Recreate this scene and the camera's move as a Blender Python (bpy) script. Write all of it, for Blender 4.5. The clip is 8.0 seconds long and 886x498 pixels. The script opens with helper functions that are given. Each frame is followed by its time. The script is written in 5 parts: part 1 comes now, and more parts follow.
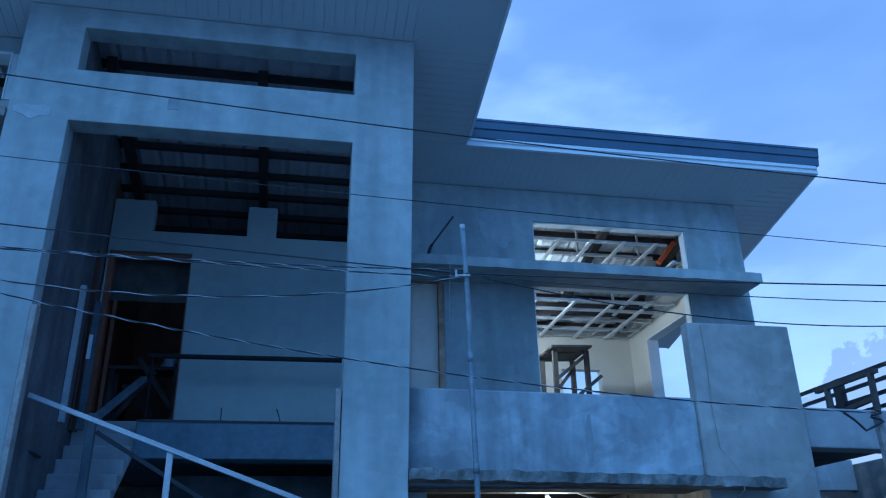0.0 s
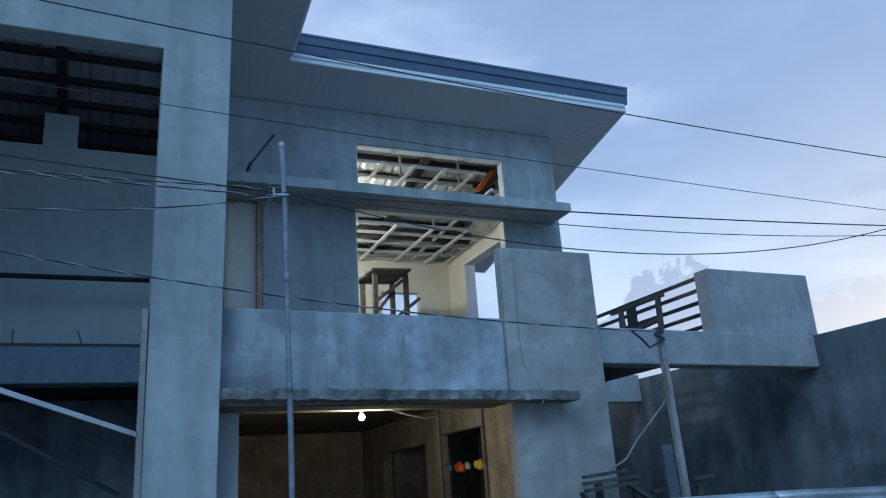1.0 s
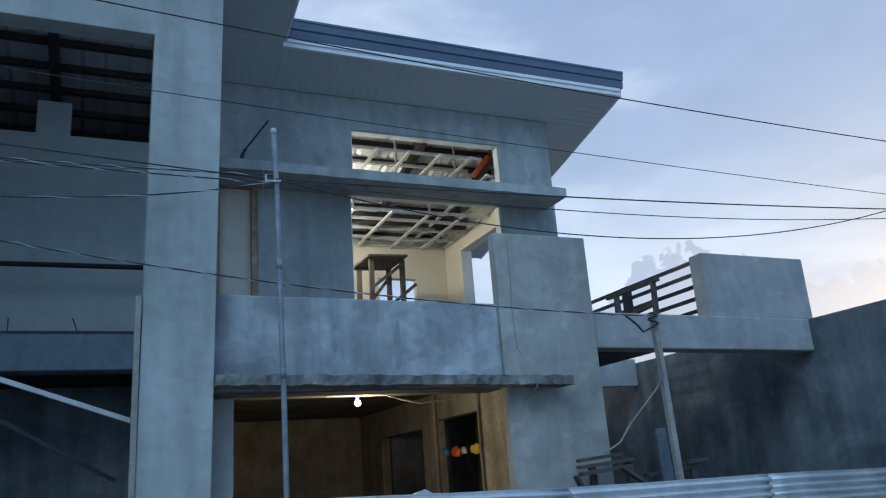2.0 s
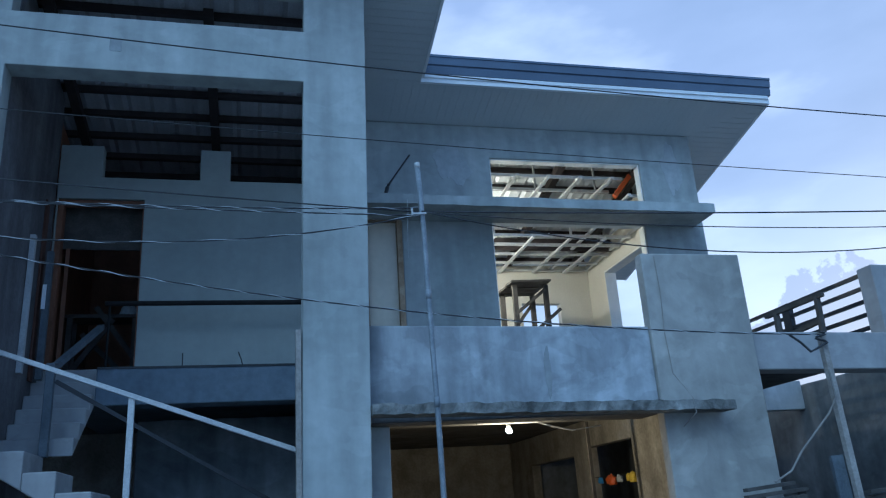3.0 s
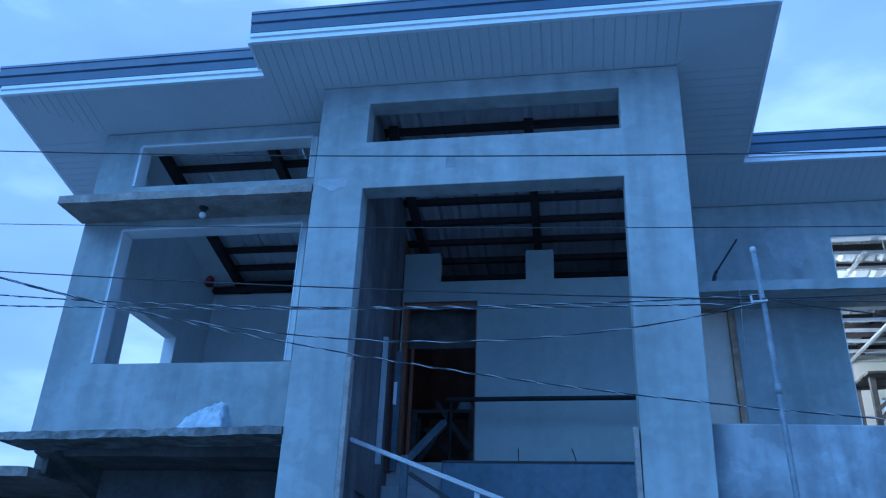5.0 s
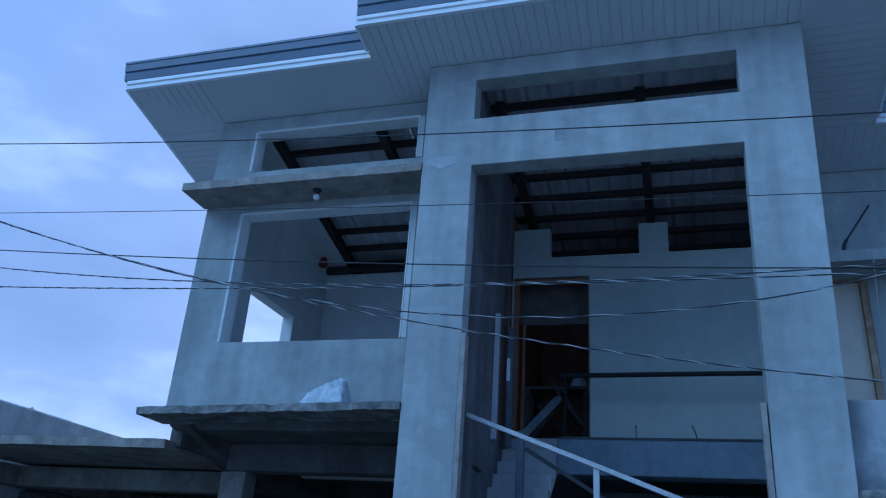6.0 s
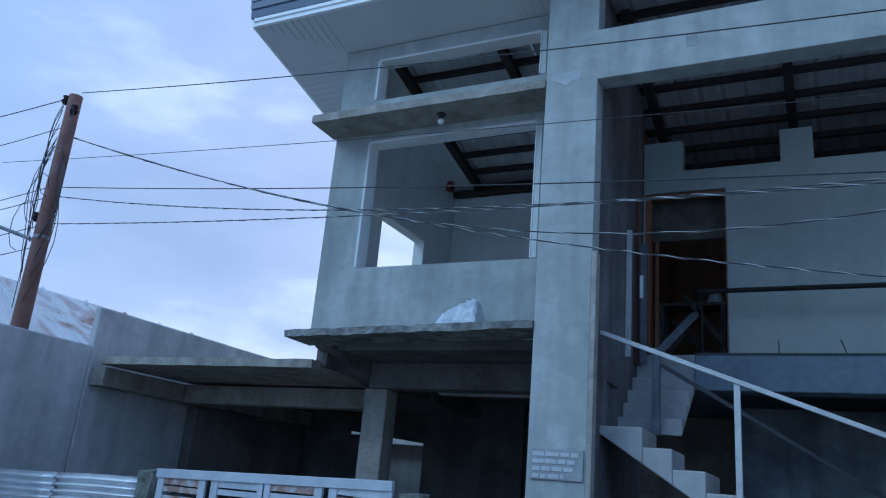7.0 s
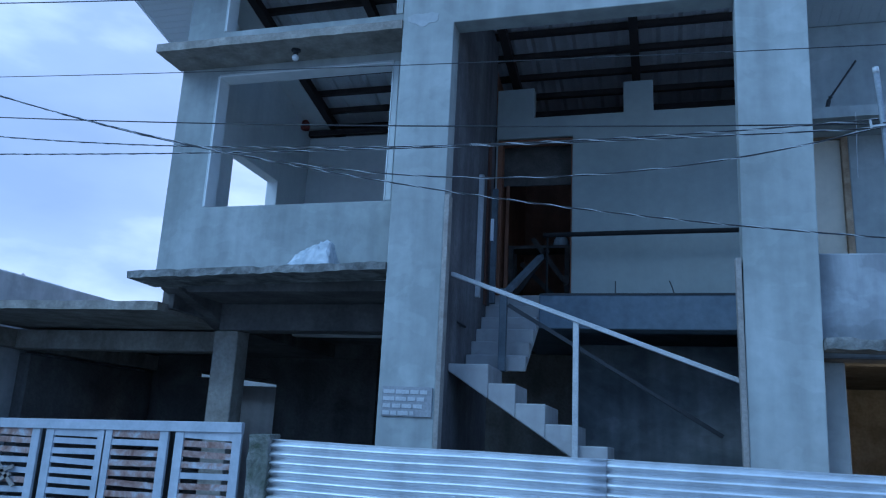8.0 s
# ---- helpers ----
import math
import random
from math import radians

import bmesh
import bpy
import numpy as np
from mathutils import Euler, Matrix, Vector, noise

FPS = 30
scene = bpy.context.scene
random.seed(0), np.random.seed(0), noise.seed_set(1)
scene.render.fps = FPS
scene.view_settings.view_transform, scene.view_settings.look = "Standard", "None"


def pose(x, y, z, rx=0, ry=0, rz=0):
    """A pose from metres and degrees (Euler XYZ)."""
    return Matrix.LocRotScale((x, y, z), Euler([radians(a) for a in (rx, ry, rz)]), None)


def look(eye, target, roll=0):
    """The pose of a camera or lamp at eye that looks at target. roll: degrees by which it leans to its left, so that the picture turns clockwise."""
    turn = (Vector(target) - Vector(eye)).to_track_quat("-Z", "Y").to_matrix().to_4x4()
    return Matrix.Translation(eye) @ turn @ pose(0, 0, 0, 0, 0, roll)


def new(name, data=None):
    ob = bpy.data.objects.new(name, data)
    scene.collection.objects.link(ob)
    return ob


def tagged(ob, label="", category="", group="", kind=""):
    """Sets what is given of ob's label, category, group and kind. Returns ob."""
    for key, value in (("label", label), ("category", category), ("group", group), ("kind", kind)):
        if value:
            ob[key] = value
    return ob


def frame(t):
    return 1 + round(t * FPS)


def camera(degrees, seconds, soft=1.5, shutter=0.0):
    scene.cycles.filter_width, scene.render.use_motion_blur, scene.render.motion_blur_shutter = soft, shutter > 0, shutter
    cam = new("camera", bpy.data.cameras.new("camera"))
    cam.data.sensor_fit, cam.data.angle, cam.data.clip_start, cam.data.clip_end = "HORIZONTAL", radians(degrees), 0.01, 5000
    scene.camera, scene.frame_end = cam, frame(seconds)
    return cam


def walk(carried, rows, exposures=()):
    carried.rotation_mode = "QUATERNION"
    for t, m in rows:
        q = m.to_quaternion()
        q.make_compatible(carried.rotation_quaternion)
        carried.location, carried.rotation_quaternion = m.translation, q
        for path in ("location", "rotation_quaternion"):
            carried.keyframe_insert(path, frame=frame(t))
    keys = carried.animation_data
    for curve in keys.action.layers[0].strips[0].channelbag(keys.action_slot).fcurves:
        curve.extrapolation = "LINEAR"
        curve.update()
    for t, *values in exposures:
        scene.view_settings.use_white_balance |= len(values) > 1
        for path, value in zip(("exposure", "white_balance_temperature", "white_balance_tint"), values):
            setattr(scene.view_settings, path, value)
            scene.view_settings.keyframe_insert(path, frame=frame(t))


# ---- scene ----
cam = camera(58.8, 8.0, soft=1.2)
PATH = [
    (0, (0.296, 0.457, 1.6), (0.657, 2.261, 2.385), -1.2),
    (0.5, (0.355, 0.466, 1.574), (0.985, 2.236, 2.26), -2.7),
    (1, (0.362, 0.458, 1.576), (1.152, 2.199, 2.163), -4.0),
    (1.2, (0.366, 0.454, 1.575), (1.186, 2.187, 2.144), -4.2),
    (2.3, (0.429, 0.416, 1.564), (1.176, 2.188, 2.117), -4.6),
    (2.4, (0.429, 0.411, 1.565), (1.137, 2.193, 2.133), -4.5),
    (2.5, (0.422, 0.411, 1.567), (1.092, 2.204, 2.148), -4.2),
    (3, (0.348, 0.437, 1.58), (0.807, 2.277, 2.218), -3.8),
    (3.2, (0.331, 0.434, 1.583), (0.685, 2.291, 2.236), -3.4),
    (3.5, (0.3, 0.431, 1.59), (0.464, 2.299, 2.286), -2.4),
    (4, (0.26, 0.433, 1.599), (0.225, 2.29, 2.34), -0.9),
    (4.5, (0.208, 0.431, 1.603), (0.02, 2.236, 2.444), 0.7),
    (4.7, (0.193, 0.427, 1.601), (-0.044, 2.213, 2.47), 1.4),
    (5.8, (0.099, 0.443, 1.579), (-0.406, 2.186, 2.418), 4.0),
    (6, (0.081, 0.445, 1.577), (-0.481, 2.188, 2.381), 4.2),
    (6.5, (0.061, 0.425, 1.563), (-0.653, 2.156, 2.267), 4.3),
    (7, (0.061, 0.423, 1.557), (-0.808, 2.123, 2.153), 5.1),
    (7.5, (0.076, 0.424, 1.564), (-0.729, 2.183, 2.072), 4.3),
    (8, (0.103, 0.418, 1.554), (-0.435, 2.284, 2.032), 2.9),
]
EXPO = [
    (0.0, -0.12, 4080, 4), (0.5, -0.14, 4650, 2), (1.0, -0.06, 5350, 3), (2.5, 0.1, 5950, 5), (3.0, 0.2, 5250, 4),
    (3.5, 0.29, 4370, 5), (4.5, 0.40, 3940, 7), (6.0, 0.10, 4750, 8), (6.5, 0.27, 4900, 7), (7.0, 0.42, 5650, 7), (7.5, 0.47, 5950, 8), (8.0, 0.45, 5050, 7),
]
walk(cam, [(t, look(eye, target, roll)) for t, eye, target, roll in PATH], EXPO)

# ---- sky and daylight: overcast dusk ----
world = bpy.data.worlds.new("sky")
scene.world = world
world.use_nodes = True
wn, wl = world.node_tree.nodes, world.node_tree.links
wn.clear()
w_out = wn.new("ShaderNodeOutputWorld")
w_bg = wn.new("ShaderNodeBackground")
w_sky = wn.new("ShaderNodeTexSky")
w_sky.sky_type, w_sky.sun_disc = "NISHITA", False
w_sky.sun_elevation, w_sky.sun_rotation = radians(7), radians(60)
w_gain = wn.new("ShaderNodeVectorMath")
w_gain.operation = "SCALE"
w_gain.inputs["Scale"].default_value = SKY_GAIN = 0.16
w_tc = wn.new("ShaderNodeTexCoord")
w_map = wn.new("ShaderNodeMapping")
w_map.inputs["Scale"].default_value = (1.0, 1.0, 2.6)
w_map.inputs["Location"].default_value = (0.35, 0.2, 0.1)
w_noise = wn.new("ShaderNodeTexNoise")
w_noise.inputs["Scale"].default_value, w_noise.inputs["Detail"].default_value, w_noise.inputs["Roughness"].default_value = 2.2, 8, 0.5
w_ramp = wn.new("ShaderNodeValToRGB")
w_ramp.color_ramp.elements[0].position, w_ramp.color_ramp.elements[0].color = 0.36, (0.34, 0.42, 0.62, 1)
w_ramp.color_ramp.elements[1].position, w_ramp.color_ramp.elements[1].color = 0.68, (0.86, 0.91, 1.04, 1)
w_mid = w_ramp.color_ramp.elements.new(0.52)
w_mid.color = (0.425, 0.505, 0.72, 1)
w_mix = wn.new("ShaderNodeMix")
w_mix.data_type = "RGBA"
w_mix.inputs[0].default_value = 0.85
w_bg.inputs["Strength"].default_value = 1.0
wl.new(w_tc.outputs["Generated"], w_map.inputs["Vector"])
wl.new(w_map.outputs["Vector"], w_noise.inputs["Vector"])
wl.new(w_noise.outputs["Fac"], w_ramp.inputs["Fac"])
wl.new(w_sky.outputs["Color"], w_gain.inputs[0])
wl.new(w_gain.outputs["Vector"], w_mix.inputs[6])
# the sky is paler towards the set sun behind the house, bluer on the far side
w_dot = wn.new("ShaderNodeVectorMath")
w_dot.operation = "DOT_PRODUCT"
w_dot.inputs[1].default_value = (0.25, 0.95, -0.15)
w_side = wn.new("ShaderNodeMapRange")
w_side.interpolation_type = "SMOOTHSTEP"
w_side.inputs["From Min"].default_value, w_side.inputs["From Max"].default_value = -0.5, 0.6
w_tone = wn.new("ShaderNodeMix")
w_tone.data_type = "RGBA"
w_tone.inputs[6].default_value, w_tone.inputs[7].default_value = (0.62, 0.88, 1.12, 1), (1.0, 1.0, 1.0, 1)
w_mul = wn.new("ShaderNodeMix")
w_mul.data_type, w_mul.blend_type = "RGBA", "MULTIPLY"
w_mul.inputs[0].default_value = 1.0
wl.new(w_tc.outputs["Generated"], w_dot.inputs[0])
wl.new(w_dot.outputs["Value"], w_side.inputs["Value"])
wl.new(w_side.outputs["Result"], w_tone.inputs[0])
wl.new(w_ramp.outputs["Color"], w_mul.inputs[6])
wl.new(w_tone.outputs[2], w_mul.inputs[7])


def sky_math(op, a, b=None):
    node = wn.new("ShaderNodeMath")
    node.operation = op
    for socket, value in zip(node.inputs, (a, b)):
        if isinstance(value, (int, float)):
            socket.default_value = value
        elif value is not None:
            wl.new(value, socket)
    return node.outputs["Value"]


def sky_dot(vector):
    node = wn.new("ShaderNodeVectorMath")
    node.operation = "DOT_PRODUCT"
    node.inputs[1].default_value = vector
    wl.new(w_tc.outputs["Generated"], node.inputs[0])
    return node.outputs["Value"]


# a heap of cloud standing low beside the house, bluish grey against the paler sky
heap_noise = wn.new("ShaderNodeTexNoise")
heap_noise.inputs["Scale"].default_value, heap_noise.inputs["Detail"].default_value, heap_noise.inputs["Roughness"].default_value = 22, 6, 0.6
wl.new(w_tc.outputs["Generated"], heap_noise.inputs["Vector"])
across = sky_dot((0.737, -0.675, 0.0))
bell = sky_math("EXPONENT", sky_math("MULTIPLY", sky_math("POWER", sky_math("DIVIDE", sky_math("ADD", across, 0.005), 0.10), 2), -1.0))
crest = sky_math("ADD", sky_math("MULTIPLY", bell, 0.062), sky_math("MULTIPLY", heap_noise.outputs["Fac"], 0.16))
heap = sky_math("SUBTRACT", sky_math("ADD", crest, 0.10), sky_dot((0.0, 0.0, 1.0)))
heap_edge = wn.new("ShaderNodeMapRange")
heap_edge.interpolation_type = "SMOOTHSTEP"
heap_edge.inputs["From Min"].default_value, heap_edge.inputs["From Max"].default_value = 0.0, 0.008
wl.new(heap, heap_edge.inputs["Value"])
ahead = sky_math("GREATER_THAN", sky_dot((0.675, 0.737, 0.0)), 0.3)
heap_mix = wn.new("ShaderNodeMix")
heap_mix.data_type = "RGBA"
heap_mix.inputs[7].default_value = (0.37, 0.42, 0.61, 1)
wl.new(sky_math("MULTIPLY", sky_math("MULTIPLY", heap_edge.outputs["Result"], ahead), 0.8), heap_mix.inputs[0])
# the afterglow whitens the sky low behind the house
glow = wn.new("ShaderNodeMapRange")
glow.interpolation_type = "SMOOTHSTEP"
glow.inputs["From Min"].default_value, glow.inputs["From Max"].default_value = 0.42, 0.20
glow.inputs["To Min"].default_value, glow.inputs["To Max"].default_value = 0.0, 0.7
wl.new(sky_dot((0.0, 0.0, 1.0)), glow.inputs["Value"])
glow_mix = wn.new("ShaderNodeMix")
glow_mix.data_type = "RGBA"
glow_mix.inputs[7].default_value = (0.80, 0.86, 0.98, 1)
streaks = wn.new("ShaderNodeMapRange")
streaks.inputs["From Min"].default_value, streaks.inputs["From Max"].default_value = 0.36, 0.6
streaks.inputs["To Min"].default_value, streaks.inputs["To Max"].default_value = 0.05, 0.85
streak_noise = wn.new("ShaderNodeTexNoise")
streak_noise.inputs["Scale"].default_value, streak_noise.inputs["Detail"].default_value = 3.4, 7
streak_map = wn.new("ShaderNodeMapping")
streak_map.inputs["Scale"].default_value = (1.0, 1.0, 4.5)
wl.new(w_tc.outputs["Generated"], streak_map.inputs["Vector"])
wl.new(streak_map.outputs["Vector"], streak_noise.inputs["Vector"])
wl.new(streak_noise.outputs["Fac"], streaks.inputs["Value"])
wl.new(sky_math("MULTIPLY", sky_math("MULTIPLY", glow.outputs["Result"], streaks.outputs["Result"]), sky_math("MULTIPLY", w_side.outputs["Result"], sky_math("GREATER_THAN", sky_dot((1.0, 0.0, 0.0)), 0.0))), glow_mix.inputs[0])
wl.new(w_mul.outputs[2], glow_mix.inputs[6])
wl.new(glow_mix.outputs[2], heap_mix.inputs[6])
wl.new(heap_mix.outputs[2], w_mix.inputs[7])
wl.new(w_mix.outputs[2], w_bg.inputs["Color"])
wl.new(w_bg.outputs["Background"], w_out.inputs["Surface"])

sun_data = bpy.data.lights.new("sun", "SUN")
sun_data.energy, sun_data.angle, sun_data.color = 0.9, radians(40), (0.66, 0.88, 1.0)
sun = new("sun", sun_data)
sun.matrix_world = look((0, 0, 0), (0.55, 0.75, -0.75))

# ---- materials ----
def node_material(name, colours, scale=1.5, grain=40.0, rough=0.85, metal=0.0, bump=0.25, streak=0.0, fine=0.12, spec=0.4, distort=0.6, per_object=0.0, patches=0.0):
    """Two or three tones blended by a broad noise, with grain, optional vertical streaks and relief."""
    m = bpy.data.materials.new(name)
    m.use_nodes = True
    n, l = m.node_tree.nodes, m.node_tree.links
    b = n["Principled BSDF"]
    b.inputs["Roughness"].default_value, b.inputs["Metallic"].default_value = rough, metal
    b.inputs["Specular IOR Level"].default_value = spec
    tc = n.new("ShaderNodeTexCoord")
    big = n.new("ShaderNodeTexNoise")
    big.inputs["Scale"].default_value, big.inputs["Detail"].default_value = scale, 5
    big.inputs["Roughness"].default_value, big.inputs["Distortion"].default_value = 0.6, distort
    ramp = n.new("ShaderNodeValToRGB")
    ramp.color_ramp.elements[0].position, ramp.color_ramp.elements[0].color = 0.32, (*colours[0], 1)
    ramp.color_ramp.elements[1].position, ramp.color_ramp.elements[1].color = 0.68, (*colours[-1], 1)
    if len(colours) > 2:
        ramp.color_ramp.elements.new(0.5).color = (*colours[1], 1)
    small = n.new("ShaderNodeTexNoise")
    small.inputs["Scale"].default_value, small.inputs["Detail"].default_value = grain, 4
    l.new(tc.outputs["Object"], big.inputs["Vector"])
    l.new(tc.outputs["Object"], small.inputs["Vector"])
    l.new(big.outputs["Fac"], ramp.inputs["Fac"])
    colour = ramp.outputs["Color"]

    def times(fac_socket, low, high, colour):
        mr = n.new("ShaderNodeMapRange")
        mr.inputs["From Min"].default_value, mr.inputs["From Max"].default_value = 0.3, 0.7
        mr.inputs["To Min"].default_value, mr.inputs["To Max"].default_value = low, high
        l.new(fac_socket, mr.inputs["Value"])
        mul = n.new("ShaderNodeMix")
        mul.data_type, mul.blend_type = "RGBA", "MULTIPLY"
        mul.inputs[0].default_value = 1.0
        l.new(colour, mul.inputs[6])
        l.new(mr.outputs["Result"], mul.inputs[7])
        return mul.outputs[2]

    colour = times(small.outputs["Fac"], 1 - fine, 1 + fine, colour)
    if patches:
        pn = n.new("ShaderNodeTexNoise")
        pn.inputs["Scale"].default_value, pn.inputs["Detail"].default_value, pn.inputs["Distortion"].default_value = 1.5, 7, 0.3
        off = n.new("ShaderNodeMapping")
        off.inputs["Location"].default_value = (3.1, 7.7, 1.3)
        off.inputs["Scale"].default_value = (1.0, 1.0, 1.5)
        pr = n.new("ShaderNodeValToRGB")
        stops = ((0.36, 1 - patches), (0.385, 1.0), (0.555, 1.0), (0.575, 1 + patches), (0.63, 1 + patches), (0.65, 1 + patches * 0.4))
        while len(pr.color_ramp.elements) < len(stops):
            pr.color_ramp.elements.new(0.5)
        for el, (at, g) in zip(pr.color_ramp.elements, stops):
            el.position, el.color = at, (g * 0.5, g * 0.5, g * 0.5, 1)
        l.new(tc.outputs["Object"], off.inputs["Vector"])
        l.new(off.outputs["Vector"], pn.inputs["Vector"])
        l.new(pn.outputs["Fac"], pr.inputs["Fac"])
        two = n.new("ShaderNodeVectorMath")
        two.operation = "SCALE"
        two.inputs["Scale"].default_value = 2.0
        l.new(pr.outputs["Color"], two.inputs[0])
        mul = n.new("ShaderNodeMix")
        mul.data_type, mul.blend_type = "RGBA", "MULTIPLY"
        mul.inputs[0].default_value = 1.0
        l.new(colour, mul.inputs[6])
        l.new(two.outputs["Vector"], mul.inputs[7])
        colour = mul.outputs[2]
    if streak:
        mp = n.new("ShaderNodeMapping")
        mp.inputs["Scale"].default_value = (3.0, 3.0, 0.35)
        st = n.new("ShaderNodeTexNoise")
        st.inputs["Scale"].default_value, st.inputs["Detail"].default_value = 1.6, 6
        l.new(tc.outputs["Object"], mp.inputs["Vector"])
        l.new(mp.outputs["Vector"], st.inputs["Vector"])
        colour = times(st.outputs["Fac"], 1 - streak, 1 + streak * 0.5, colour)
    if per_object:
        oi = n.new("ShaderNodeObjectInfo")
        mr = n.new("ShaderNodeMapRange")
        mr.inputs["To Min"].default_value, mr.inputs["To Max"].default_value = 1 - per_object, 1 + per_object
        l.new(oi.outputs["Random"], mr.inputs["Value"])
        mul = n.new("ShaderNodeMix")
        mul.data_type, mul.blend_type = "RGBA", "MULTIPLY"
        mul.inputs[0].default_value = 1.0
        l.new(colour, mul.inputs[6])
        l.new(mr.outputs["Result"], mul.inputs[7])
        colour = mul.outputs[2]
    l.new(colour, b.inputs["Base Color"])
    if bump:
        add = n.new("ShaderNodeMath")
        add.operation = "ADD"
        l.new(big.outputs["Fac"], add.inputs[0])
        l.new(small.outputs["Fac"], add.inputs[1])
        bp = n.new("ShaderNodeBump")
        bp.inputs["Strength"].default_value, bp.inputs["Distance"].default_value = bump, 0.02
        l.new(add.outputs["Value"], bp.inputs["Height"])
        l.new(bp.outputs["Normal"], b.inputs["Normal"])
    return m


PLASTER = node_material("grey_cement_plaster", [(0.30, 0.322, 0.31), (0.355, 0.375, 0.362), (0.405, 0.422, 0.408)], 0.9, 9, 0.9, bump=0.12, streak=0.2, fine=0.07, distort=0.4, patches=0.08)
PLASTER_PIER = node_material("pier_cement_plaster", [(0.29, 0.285, 0.285), (0.345, 0.34, 0.335), (0.40, 0.395, 0.385)], 1.2, 8, 0.92, bump=0.15, streak=0.12, fine=0.07, distort=0.4, patches=0.09)
PIER_WARM = node_material("warm_grey_pier_plaster", [(0.285, 0.278, 0.252), (0.355, 0.345, 0.315), (0.425, 0.412, 0.378)], 1.6, 8, 0.92, bump=0.18, streak=0.14, fine=0.08, distort=0.6, patches=0.12)
PARAPET_MAT = node_material("patched_cement_plaster", [(0.26, 0.272, 0.287), (0.335, 0.352, 0.366), (0.46, 0.48, 0.495)], 1.6, 10, 0.9, bump=0.15, streak=0.35, fine=0.08, distort=0.8, patches=0.16)
SKIM = node_material("pale_skim_coat", [(0.27, 0.292, 0.28), (0.325, 0.348, 0.332)], 1.0, 12, 0.85, bump=0.06, streak=0.06, fine=0.04)
SURROUND = node_material("pale_window_skim", [(0.50, 0.53, 0.525), (0.60, 0.625, 0.615)], 1.0, 12, 0.85, bump=0.06, streak=0.06, fine=0.04)
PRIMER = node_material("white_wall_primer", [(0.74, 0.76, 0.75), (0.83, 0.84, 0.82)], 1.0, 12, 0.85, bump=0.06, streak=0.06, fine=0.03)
RAW = node_material("raw_concrete", [(0.22, 0.205, 0.178), (0.30, 0.28, 0.245), (0.37, 0.35, 0.31)], 2.5, 24, 0.95, bump=0.6, streak=0.25)
LEDGE = node_material("stained_cast_concrete", [(0.105, 0.105, 0.097), (0.20, 0.20, 0.187), (0.31, 0.31, 0.295)], 5, 26, 0.95, bump=0.6, streak=0.4)
# raw concrete coloured darker, shade of undersides and rear rooms included
SHADE_RAW = node_material("shade_dark_concrete", [(0.075, 0.072, 0.07), (0.12, 0.115, 0.11), (0.17, 0.165, 0.16)], 1.4, 22, 0.95, bump=0.5, streak=0.2)
BLOCKWALL = node_material("rendered_boundary_wall", [(0.37, 0.375, 0.38), (0.44, 0.445, 0.445), (0.50, 0.50, 0.50)], 1.0, 10, 0.95, bump=0.15, streak=0.18, fine=0.06, distort=0.7, patches=0.07)
# dark stained boundary render, also used as shade colour on the stair screen
STAINED_SHADE = node_material("stained_shade_render", [(0.085, 0.095, 0.105), (0.15, 0.165, 0.175), (0.24, 0.25, 0.26)], 0.9, 9, 0.95, bump=0.2, streak=0.3, fine=0.08, distort=0.8, patches=0.15)
# bay side wall, a much darker tone than the portal plaster
BAY_DARK = node_material("dark_unplastered_wall", [(0.085, 0.082, 0.087), (0.125, 0.122, 0.128), (0.175, 0.172, 0.178)], 1.2, 22, 0.95, bump=0.4, streak=0.3)
MOSSY = node_material("mossy_concrete", [(0.07, 0.085, 0.06), (0.17, 0.18, 0.16), (0.33, 0.33, 0.32)], 6, 26, 0.97, bump=0.7, streak=0.25)
BAND = node_material("slab_edge_paint", [(0.11, 0.14, 0.175), (0.16, 0.195, 0.235)], 1.6, 12, 0.85, bump=0.2, streak=0.1)
CREAM = node_material("cream_paint", [(0.66, 0.63, 0.55), (0.73, 0.70, 0.62)], 1.2, 40, 0.7, bump=0.1, fine=0.04)
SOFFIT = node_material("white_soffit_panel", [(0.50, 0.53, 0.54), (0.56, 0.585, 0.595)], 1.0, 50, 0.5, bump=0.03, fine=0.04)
TRIM = node_material("white_metal_trim", [(0.72, 0.74, 0.76), (0.80, 0.81, 0.82)], 2, 60, 0.4, bump=0.02, fine=0.03)
GUTTER = node_material("blue_painted_gutter", [(0.095, 0.125, 0.18), (0.125, 0.16, 0.225)], 1.5, 60, 0.4, bump=0.02, fine=0.05)
SHEET = node_material("galvanised_roof_sheet", [(0.62, 0.64, 0.66), (0.74, 0.76, 0.77)], 3, 60, 0.45, metal=0.15, bump=0.05)
# darker tone of roof sheet for the middle roof
SHEET_DARKER = node_material("darker_roof_sheet", [(0.40, 0.40, 0.425), (0.50, 0.50, 0.525)], 3, 60, 0.55, bump=0.05)
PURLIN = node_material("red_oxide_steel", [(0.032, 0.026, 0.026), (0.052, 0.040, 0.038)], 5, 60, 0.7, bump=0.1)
FENCE = node_material("zinc_fence_sheet", [(0.56, 0.58, 0.60), (0.68, 0.70, 0.72), (0.76, 0.775, 0.785)], 1.5, 14, 0.42, metal=0.5, bump=0.015, fine=0.05, streak=0.08)
GATE = node_material("grey_gate_paint", [(0.34, 0.37, 0.41), (0.46, 0.49, 0.53)], 4, 30, 0.55, bump=0.03, fine=0.05, streak=0.12)
RUST = node_material("rusty_plate", [(0.17, 0.09, 0.065), (0.31, 0.22, 0.19), (0.43, 0.45, 0.48)], 7, 50, 0.8, bump=0.2)
